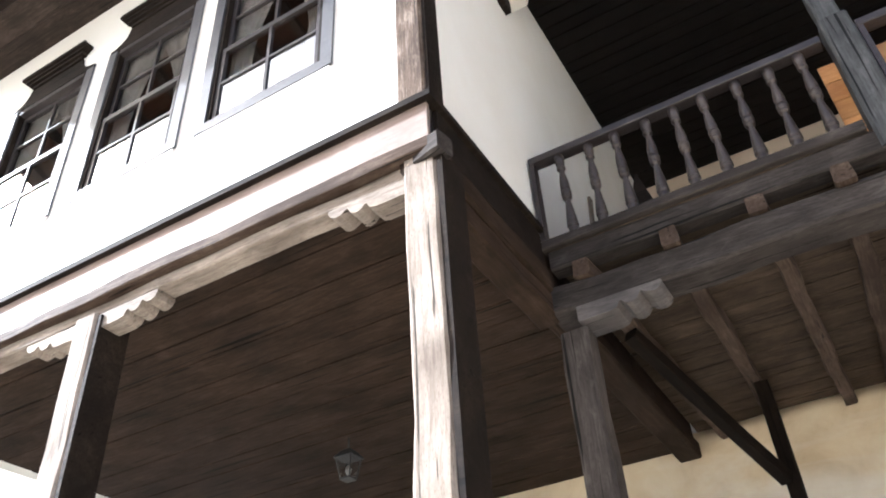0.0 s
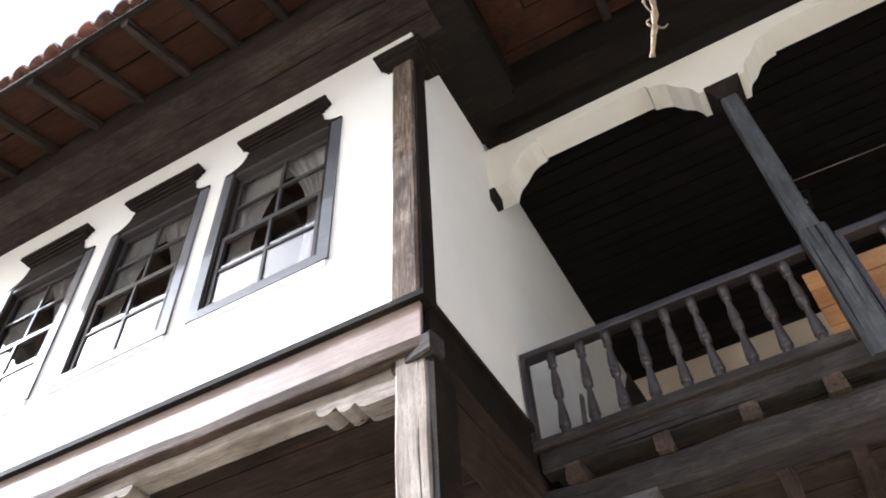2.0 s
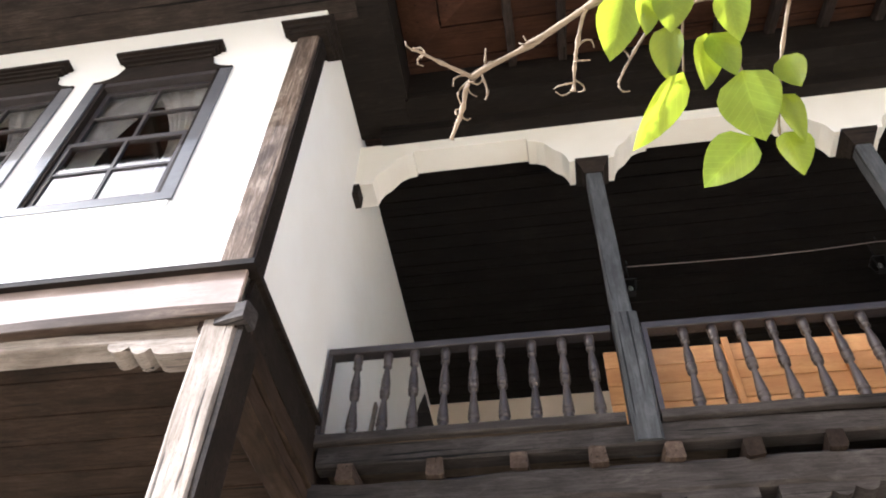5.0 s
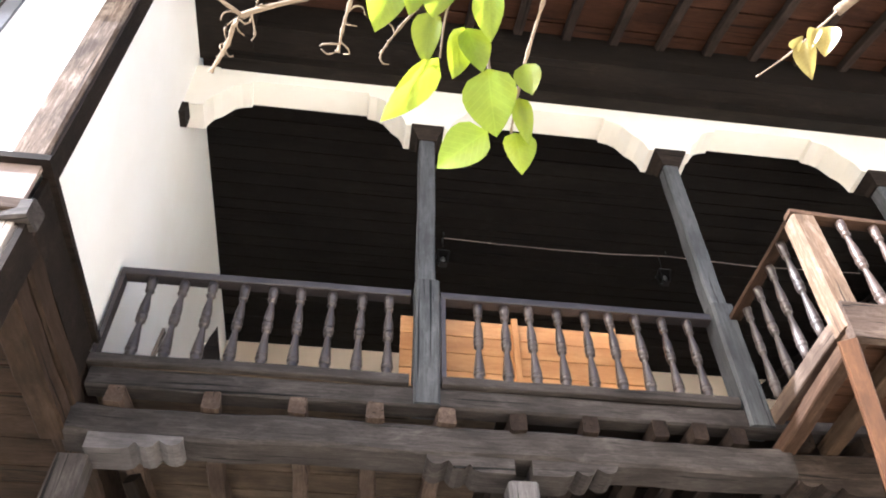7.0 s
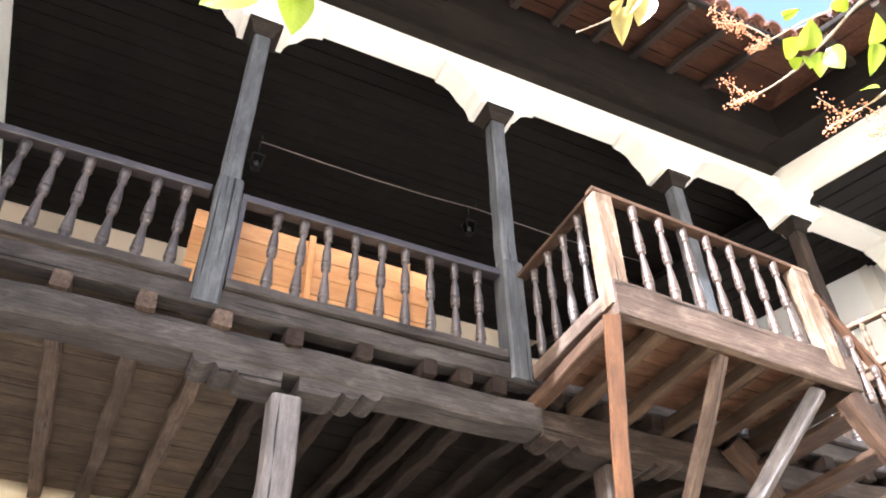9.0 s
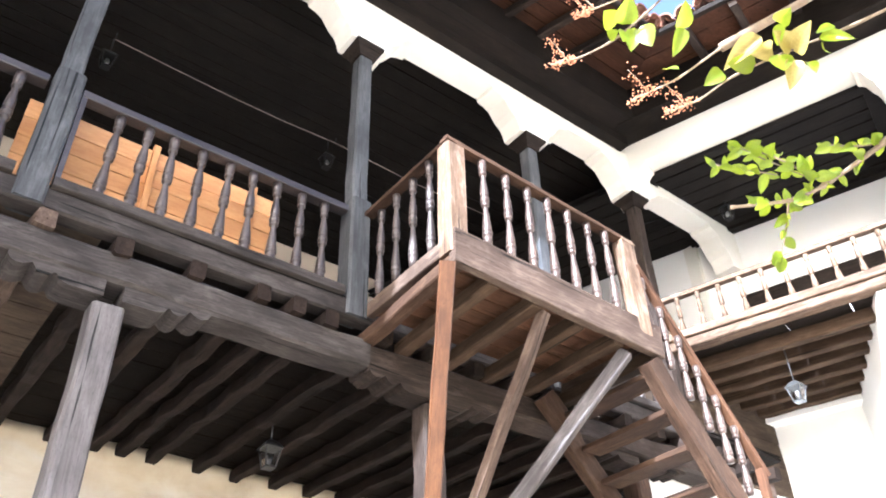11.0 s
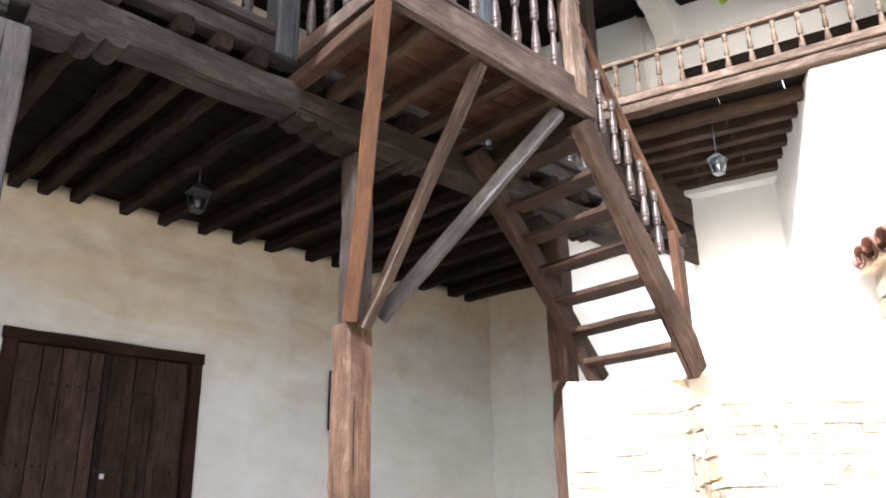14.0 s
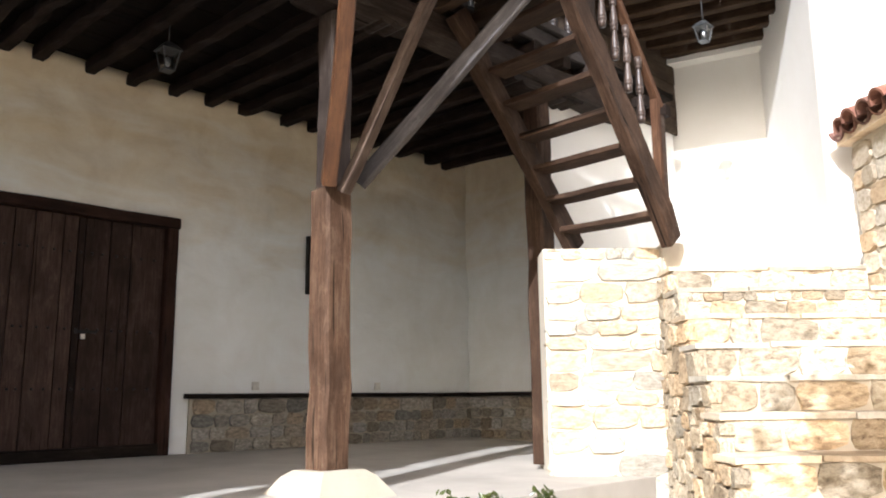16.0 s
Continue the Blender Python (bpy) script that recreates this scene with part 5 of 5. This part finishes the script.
NEAR_STEMS = [
    (0.0042, [(0.048, 0.281, 1.398), (-0.009, 0.306, 1.395), (-0.072, 0.335, 1.384), (-0.127, 0.354, 1.372), (-0.139, 0.376, 1.358), (-0.153, 0.399, 1.342)]),
    (0.0026, [(-0.127, 0.354, 1.372), (-0.154, 0.338, 1.377), (-0.178, 0.323, 1.382)]),
    (0.0026, [(-0.022, 0.312, 1.393), (-0.030, 0.336, 1.382), (-0.035, 0.357, 1.371), (-0.037, 0.375, 1.361)]),
    (0.0020, [(0.033, 0.329, 1.378), (0.018, 0.348, 1.371), (0.002, 0.371, 1.360)]),
    (0.0022, [(0.148, 0.279, 1.373), (0.144, 0.304, 1.363), (0.137, 0.344, 1.345), (0.133, 0.374, 1.329), (0.131, 0.407, 1.308), (0.134, 0.409, 1.306)]),
    (0.0024, [(0.080, 0.281, 1.391), (0.087, 0.306, 1.378), (0.097, 0.335, 1.361), (0.104, 0.364, 1.343), (0.111, 0.412, 1.311)]),
    (0.0018, [(0.087, 0.310, 1.376), (0.062, 0.319, 1.378), (0.058, 0.365, 1.354)]),
    (0.0018, [(0.062, 0.319, 1.378), (0.048, 0.330, 1.375)]),
    (0.0014, [(-0.127, 0.354, 1.372), (-0.142, 0.364, 1.365), (-0.139, 0.376, 1.358)]),
    (0.0016, [(-0.119, 0.352, 1.373), (-0.115, 0.367, 1.366), (-0.118, 0.373, 1.362)]),
]
DRY_LEAVES = [
    ((0.702, 0.567, 1.880), (0.703, 0.601, 1.827), 0.60),
    ((0.728, 0.536, 1.880), (0.717, 0.565, 1.837), 0.80),
    ((0.711, 0.545, 1.885), (0.696, 0.560, 1.852), 0.60),
    ((0.688, 0.585, 1.879), (0.680, 0.553, 1.863), 0.60),
]
DRY_LEAVES2 = [
    ((1.195, 0.330, 1.776), (1.161, 0.395, 1.739), 0.45),
    ((1.216, 0.328, 1.758), (1.184, 0.346, 1.737), 0.90),
    ((1.236, 0.305, 1.747), (1.187, 0.296, 1.751), 0.80),
    ((1.244, 0.302, 1.741), (1.204, 0.259, 1.746), 0.80),
    ((1.245, 0.314, 1.735), (1.248, 0.329, 1.682), 0.70),
]
MID_LEAVES = [
    ((1.041, 0.505, 1.874), (1.012, 0.455, 1.874), 0.80),
    ((1.034, 0.516, 1.876), (0.992, 0.502, 1.872), 0.95),
    ((1.066, 0.480, 1.864), (1.076, 0.477, 1.813), 0.80),
    ((1.059, 0.492, 1.865), (1.057, 0.508, 1.815), 0.60),
    ((1.049, 0.429, 1.897), (1.029, 0.396, 1.881), 0.70),
    ((1.036, 0.537, 1.865), (1.023, 0.508, 1.844), 0.60),
    ((0.990, 0.486, 1.921), (0.984, 0.457, 1.895), 0.50),
    ((1.049, 0.509, 1.867), (1.040, 0.507, 1.830), 0.70),
    ((1.113, 0.433, 1.841), (1.081, 0.386, 1.841), 0.60),
    ((1.114, 0.427, 1.842), (1.112, 0.453, 1.789), 0.50),
    ((1.132, 0.495, 1.799), (1.125, 0.463, 1.773), 0.60),
]
MID_STEMS = [
    (0.0040, [(1.109, 0.299, 1.884), (1.071, 0.390, 1.891), (1.060, 0.462, 1.876), (1.044, 0.534, 1.859), (1.016, 0.600, 1.851), (0.985, 0.646, 1.852)]),
    (0.0025, [(1.042, 0.434, 1.900), (1.018, 0.474, 1.905), (0.992, 0.524, 1.904), (0.972, 0.560, 1.904)]),
    (0.0030, [(0.805, 0.567, 2.007), (0.786, 0.600, 2.004), (0.749, 0.657, 1.997), (0.707, 0.706, 1.993)]),
    (0.0020, [(0.992, 0.524, 1.904), (0.954, 0.531, 1.929), (0.904, 0.560, 1.951)]),
    (0.0030, [(1.174, 0.396, 1.797), (1.156, 0.481, 1.782), (1.142, 0.520, 1.778), (1.120, 0.573, 1.774)]),
]
RIGHT_LEAVES = [
    ((1.213, 0.363, 1.749), (1.165, 0.388, 1.738), 0.70),
    ((1.185, 0.414, 1.755), (1.158, 0.435, 1.725), 0.70),
    ((1.228, 0.325, 1.748), (1.227, 0.329, 1.702), 0.90),
    ((1.212, 0.318, 1.765), (1.190, 0.280, 1.753), 0.80),
    ((1.200, 0.295, 1.784), (1.177, 0.267, 1.768), 0.80),
    ((1.251, 0.259, 1.747), (1.255, 0.214, 1.709), 0.40),
    ((1.243, 0.257, 1.755), (1.231, 0.226, 1.729), 0.50),
    ((1.263, 0.297, 1.724), (1.254, 0.284, 1.690), 0.60),
    ((1.265, 0.267, 1.731), (1.247, 0.252, 1.707), 0.80),
]
RIGHT_STEMS = [
    (0.0040, [(1.304, 0.047, 1.733), (1.270, 0.207, 1.741), (1.236, 0.306, 1.747), (1.202, 0.401, 1.744), (1.184, 0.474, 1.730), (1.156, 0.531, 1.726)]),
]
BIG_STEMS = [
    (0.0110, [(1.935, 0.010, 2.083), (1.944, 0.255, 2.045), (1.942, 0.410, 2.008), (1.922, 0.576, 1.970), (1.891, 0.670, 1.963), (1.815, 0.793, 1.984)]),
    (0.0040, [(1.942, 0.410, 2.008), (1.918, 0.466, 2.018), (1.872, 0.530, 2.047)]),
    (0.0040, [(1.922, 0.576, 1.970), (1.877, 0.604, 2.011), (1.826, 0.635, 2.054), (1.782, 0.669, 2.084)]),
    (0.0040, [(1.891, 0.670, 1.963), (1.916, 0.707, 1.914), (1.943, 0.763, 1.846)]),
    (0.0030, [(1.847, 0.656, 2.021), (1.789, 0.718, 2.053), (1.731, 0.772, 2.084)]),
    (0.0030, [(1.900, 0.595, 1.988), (1.793, 0.671, 2.072), (1.761, 0.688, 2.097)]),
]
CLOSE_LEAVES = [
    ((0.880, 0.130, 1.058), (0.853, 0.163, 1.053), 0.45),
    ((0.893, 0.109, 1.047), (0.877, 0.143, 1.029), 1.00),
    ((0.912, 0.113, 1.019), (0.921, 0.124, 0.969), 0.95),
    ((0.893, 0.142, 1.037), (0.886, 0.151, 1.012), 0.40),
    ((0.887, 0.115, 1.054), (0.870, 0.108, 1.049), 0.70),
]
CLOSE_STEMS = [
    (0.0030, [(0.928, 0.055, 1.010), (0.903, 0.095, 1.038), (0.894, 0.110, 1.047), (0.880, 0.130, 1.058)]),
    (0.0025, [(0.901, 0.117, 1.035), (0.912, 0.113, 1.019), (0.933, 0.103, 0.989)]),
]


def leaf_data(name, mat, curl, fold):
    """An ovate leaf, one long and at most one wide, folded a little along its midrib."""
    bm = bmesh.new()
    n = 7
    rows = []
    for i in range(n + 1):
        f = i / n
        w = 0.5 * (math.sin(math.pi * f ** 0.72) ** 0.8 if 0 < f < 1 else 0.0)
        z = -curl * f * f
        rows.append([bm.verts.new((f, s * w, z + fold * abs(s) * w)) for s in ((-1, -0.5, 0, 0.5, 1) if 0 < i < n else (0,))])
    for a, b in zip(rows, rows[1:]):
        if len(a) == 1:
            for q in range(4):
                bm.faces.new((a[0], b[q], b[q + 1]))
        elif len(b) == 1:
            for q in range(4):
                bm.faces.new((a[q], b[0], a[q + 1]))
        else:
            for q in range(4):
                bm.faces.new((a[q], b[q], b[q + 1], a[q + 1]))
    for f in bm.faces:
        f.smooth = True
    me = bpy.data.meshes.new(name)
    bm.to_mesh(me)
    bm.free()
    me.materials.append(mat)
    return me


GREEN = [leaf_data("leaf", LEAF, c, f) for c, f in ((0.12, 0.15), (0.25, 0.3), (-0.1, 0.2))]
DULL = [leaf_data("leaf", DEEP_LEAF, c, f) for c, f in ((0.2, 0.25), (-0.1, 0.3))]
DRY = [leaf_data("dry_leaf", DRY_LEAF, c, f) for c, f in ((0.3, 0.5), (0.15, 0.35))]
tree = thing("courtyard_tree", (1.9, -1.3, -0.45), "young fruit tree with pale twigs, bright green and yellowing leaves", "tree")
lr = random.Random(5)
FACE = Vector((0.05, 0.0, 0.68))


def put_leaf(base, tip, wide, data):
    base, tip = Vector(base), Vector(tip)
    x = tip - base
    ln = x.length
    x.normalize()
    z = (FACE - base).normalized() + Vector((lr.uniform(-.45, .45), lr.uniform(-.45, .45), lr.uniform(-.2, .5)))
    y = z.cross(x).normalized()
    z = x.cross(y)
    m = Matrix((x, y, z)).transposed().to_4x4()
    m.translation = base
    place("leaf", lr.choice(data), m @ Matrix.Diagonal((ln, ln * wide, ln, 1)), tree)


def put_stem(r, pts, name="twig"):
    """A twig along a line of points, with knots and a taper."""
    pts = [Vector(p) for p in pts]
    fine = []
    for i, (a, b) in enumerate(zip(pts, pts[1:])):
        p, q = pts[max(0, i - 1)], pts[min(len(pts) - 1, i + 2)]
        for k in range(5):
            t = k / 5
            fine.append(0.5 * (2 * a + (b - p) * t + (2 * p - 5 * a + 4 * b - q) * t * t + (3 * a - p - 3 * b + q) * t ** 3))
    fine.append(pts[-1])
    bm = bmesh.new()
    rings = []
    for i, p in enumerate(fine):
        d = (fine[min(i + 1, len(fine) - 1)] - fine[max(0, i - 1)]).normalized()
        u = d.orthogonal().normalized()
        v = d.cross(u)
        rr = 0.8 * r * (1 - 0.5 * i / len(fine)) * (1.5 if i % 5 == 0 else lr.uniform(0.85, 1.15))
        rings.append([p + u * rr * math.cos(a) + v * rr * math.sin(a) for a in (k * math.pi / 3 for k in range(6))])
    add_rings(bm, rings)
    for f in bm.faces:
        f.smooth = True
    return make(name, bm, TWIG, parent=tree)


# knots, spurs and curled withered stalks on the bare twig
for r, pts in NEAR_STEMS[:4]:
    for a, b in zip(pts[1:], pts[2:]):
        a, b = Vector(a), Vector(b)
        for k in range(3):
            p = a.lerp(b, lr.random())
            d = (Vector((lr.uniform(-1, 1), lr.uniform(-1, 1), lr.uniform(-1, 1))) + (b - a).normalized() * 0.6).normalized()
            e = d.cross(Vector((lr.uniform(-1, 1), lr.uniform(-1, 1), lr.uniform(-1, 1)))).normalized()
            n = lr.uniform(0.006, 0.018)
            put_stem(0.0013, [p, p + d * n * 0.6, p + d * n + e * n * 0.4, p + d * n * 0.9 + e * n * 0.9], "spur")
for group in (NEAR_STEMS, MID_STEMS, RIGHT_STEMS, BIG_STEMS, CLOSE_STEMS):
    for r, pts in group:
        put_stem(r, pts)
for group, data in ((NEAR_LEAVES, GREEN), (MID_LEAVES, GREEN), (RIGHT_LEAVES, GREEN), (CLOSE_LEAVES, DULL), (DRY_LEAVES, DRY), (DRY_LEAVES2, DRY)):
    for base, tip, wide in group:
        put_leaf(base, tip, wide, data)
# small leaves along the farther branch
for r, pts in BIG_STEMS:
    for a, b in zip(pts[1:], pts[2:]) if r > 0.01 else zip(pts, pts[1:]):
        a, b = Vector(a), Vector(b)
        for k in range(8 if r > 0.01 else 6):
            p = a.lerp(b, lr.random())
            d = ((b - a).normalized() * 0.5 + Vector((lr.uniform(-1, 1), lr.uniform(-1, 1), lr.uniform(-0.7, 0.7)))).normalized()
            put_leaf(p, p + d * lr.uniform(0.03, 0.058), lr.uniform(0.4, 0.7), GREEN)


def spray(at, reach, n):
    """A withered flower spray: fine stalks set with buds."""
    at, reach = Vector(at), Vector(reach)
    bm = bmesh.new()
    for k in range(n):
        f = lr.random()
        p = at + reach * f + Vector((lr.gauss(0, 1), lr.gauss(0, 1), lr.gauss(0, 1))) * reach.length * 0.10
        m = Matrix.Translation(p)
        bmesh.ops.create_icosphere(bm, subdivisions=1, radius=lr.uniform(0.0011, 0.0024), matrix=m)
    ob = make("flower_spray", bm, SPRAY, parent=tree, label="withered orange-brown flower spray")
    tagged(ob, kind="stuff")
    put_stem(0.0012, [at, at + reach * 0.5 + Vector((0, 0, 0.006)), at + reach], "stalk")


for stem, i, j in ((MID_STEMS[0][1], 5, 4), (MID_STEMS[1][1], 3, 2), (MID_STEMS[3][1], 2, 1), (MID_STEMS[4][1], 3, 2), (RIGHT_STEMS[0][1], 5, 4)):
    a, b = Vector(stem[i]), Vector(stem[j])
    spray(a, (b - a) * 0.9, 110)
    spray(a.lerp(b, 0.6), Vector((-0.02, 0.02, 0.07)), 50)

# trunk, limbs and crown of the tree, beside and behind the viewer
put_stem(0.075, [(1.9, -1.3, -0.5), (1.86, -1.2, 0.3), (1.95, -0.95, 1.1), (1.9, -0.7, 1.9)], "trunk")
top = Vector((1.9, -0.72, 1.85))
for group in (NEAR_STEMS[:1], NEAR_STEMS[4:6], MID_STEMS[:1], MID_STEMS[2:3], MID_STEMS[4:], RIGHT_STEMS, BIG_STEMS[:1], CLOSE_STEMS):
    for r, pts in group:
        e = Vector(pts[0]) if (Vector(pts[0]) - top).length < (Vector(pts[-1]) - top).length else Vector(pts[-1])
        mid = top.lerp(e, 0.5) + Vector((0.15, -0.1, 0.35))
        put_stem(0.016, [top, top.lerp(mid, 0.6) + Vector((0, 0, 0.1)), mid, e], "limb")


def leaf_cloud(name, centre, radii, n, size, seed, parent, mat):
    """Many small leaves in one mesh."""
    q = random.Random(seed)
    bm = bmesh.new()
    for k in range(n):
        d = Vector((q.gauss(0, 1), q.gauss(0, 1), q.gauss(0, 1))).normalized() * q.random() ** 0.4
        p = Vector(centre) + Vector((d.x * radii[0], d.y * radii[1], d.z * radii[2]))
        x = Vector((q.uniform(-1, 1), q.uniform(-1, 1), q.uniform(-0.6, 0.8))).normalized()
        y = x.orthogonal().normalized()
        y = (y * math.cos(k) + x.cross(y) * math.sin(k)).normalized()
        s = size * q.uniform(0.7, 1.3)
        z = x.cross(y) * s * 0.12
        v = [bm.verts.new(c) for c in (p, p + x * s * 0.35 + y * s * 0.28 + z, p + x * s * 0.75 + y * s * 0.2 + z, p + x * s, p + x * s * 0.75 - y * s * 0.2 + z, p + x * s * 0.35 - y * s * 0.28 + z)]
        bm.faces.new((v[0], v[1], v[2], v[3]))
        bm.faces.new((v[0], v[3], v[4], v[5]))
    ob = make(name, bm, mat, parent=parent)
    return tagged(ob, kind="stuff")


cr = random.Random(12)
for k in range(66):
    f = cr.random() ** 1.2
    c = Vector((0.55, -0.02, 2.26)).lerp(Vector((1.5, 0.12, 2.78)), f) + Vector((cr.gauss(0, 0.11), cr.gauss(0, 0.17), cr.gauss(0, 0.07)))
    leaf_cloud("crown", c, (0.08, 0.08, 0.06), 12, 0.09, 60 + k, tree, THICK_LEAF)
for k in range(70):
    c = Vector((0.95, -0.36, 2.72)) + Vector((cr.gauss(0, 0.20), cr.gauss(0, 0.17), cr.gauss(0, 0.08)))
    leaf_cloud("crown", c, (0.08, 0.08, 0.06), 14, 0.08, 160 + k, tree, THICK_LEAF)
for k, (x, y, s) in enumerate(((2.36, 3.02, 0.9), (3.20, 3.02, 1.1), (3.52, 3.0, 0.8), (3.98, 3.0, 0.7))):
    pl = thing("low_plant", (x, y, -0.2), "small green weed growing at the terrace edge", "plant", "weeds at the terrace edge")
    leaf_cloud("foliage", (x, y, -0.06), (0.10 * s, 0.08, 0.10 * s), 60, 0.05, 30 + k, pl, THICK_LEAF)
    make("stem", lathe_mesh([(0, 0.008), (0.16, 0.004)], 6), TWIG, along((x, y, -0.22), (x, y, 1)), pl)

# ---- neighbouring house beyond the open end of the portico ----
nb = thing("neighbour_house", (-9.0, 5.0, -0.45), "white neighbouring house with a red tile roof and a blue-grey window", "house")
make("wall", box_mesh((-9.4, -9.0, 1.5, 9.5, -0.5, 4.7), (-12.0, -9.4, 9.1, 9.5, -0.5, 4.7), (-12.0, -9.4, 1.5, 1.9, -0.5, 4.7)), WHITE, parent=nb)
bm = bmesh.new()
prism(bm, [(-8.6, 1.2, 4.68), (-8.6, 9.8, 4.68), (-11.5, 9.8, 5.9), (-11.5, 1.2, 5.9)], 0.12)
make("roof", bm, TILE, parent=nb, label="red clay tile roof")
for y0 in (3.6, 6.2):
    w = make("window", box_mesh((-9.02, -8.96, y0, y0 + 0.08, 3.4, 4.5), (-9.02, -8.96, y0 + 0.92, y0 + 1.0, 3.4, 4.5), (-9.02, -8.96, y0 + 0.08, y0 + 0.92, 4.42, 4.5), (-9.02, -8.96, y0 + 0.08, y0 + 0.92, 3.4, 3.48), (-9.02, -8.96, y0 + 0.46, y0 + 0.54, 3.48, 4.42)), PALE_BLUE, parent=nb)
    make("pane", box_mesh((-9.0, -8.99, y0 + 0.08, y0 + 0.46, 3.48, 4.42), (-9.0, -8.99, y0 + 0.54, y0 + 0.92, 3.48, 4.42)), GLASS, parent=w)

# ---- stone faces, laid last ----
stones(flight, FL @ Matrix.Translation((0.76, 6.02, -0.4)), left_edge(5.95) - 0.76, 2.02, 0.15, PALE_STONE, 0.09, 2.0, 0.006, 1.05)
for i, (d, z) in enumerate(TREADS):
    if z < -0.2:
        continue
    below = TREADS[i + 1][1]
    stones(flight, FL @ Matrix.Translation((left_edge(d), d + 0.02, below)), 3.0 - left_edge(d), z - below - 0.02, 0.17, STEP_STONE, 0.08, 1.6, 0.006, 1.05)
for m, w, h in SIDES:
    stones(flight, m, w, h, 0.14, STEP_STONE, 0.07, 1.2)
stones(cw, FL @ Matrix.Translation((3.01, 5.72, 1.0)) @ pose(0, 0, 0, 0, 0, -90), 2.6, 1.3, 0.16, PALE_STONE, 0.07, 1.4)
foot_wall = thing("wall_foot_stones", (5.6, BACK_Y, 0.04), "grey rubble stone foot of the portico wall", "wall", kind="structure")
make("mortar_bed", box_mesh((3.84, 7.66, BACK_Y - 0.045, BACK_Y - 0.02, 0.0, 0.535)), MORTAR, parent=foot_wall)
make("mortar_bed", box_mesh((0.1, 1.90, -0.02, 0.002, 0.0, 0.535)), MORTAR, ew, foot_wall)
stones(foot_wall, ew @ Matrix.Translation((0.12, -0.035, 0.03)), 1.78, 0.49, 0.15, STONE, 0.06, 1.6)
stones(foot_wall, Matrix.Translation((3.86, BACK_Y - 0.06, 0.04)), 3.78, 0.49, 0.15, STONE, 0.06, 1.6)
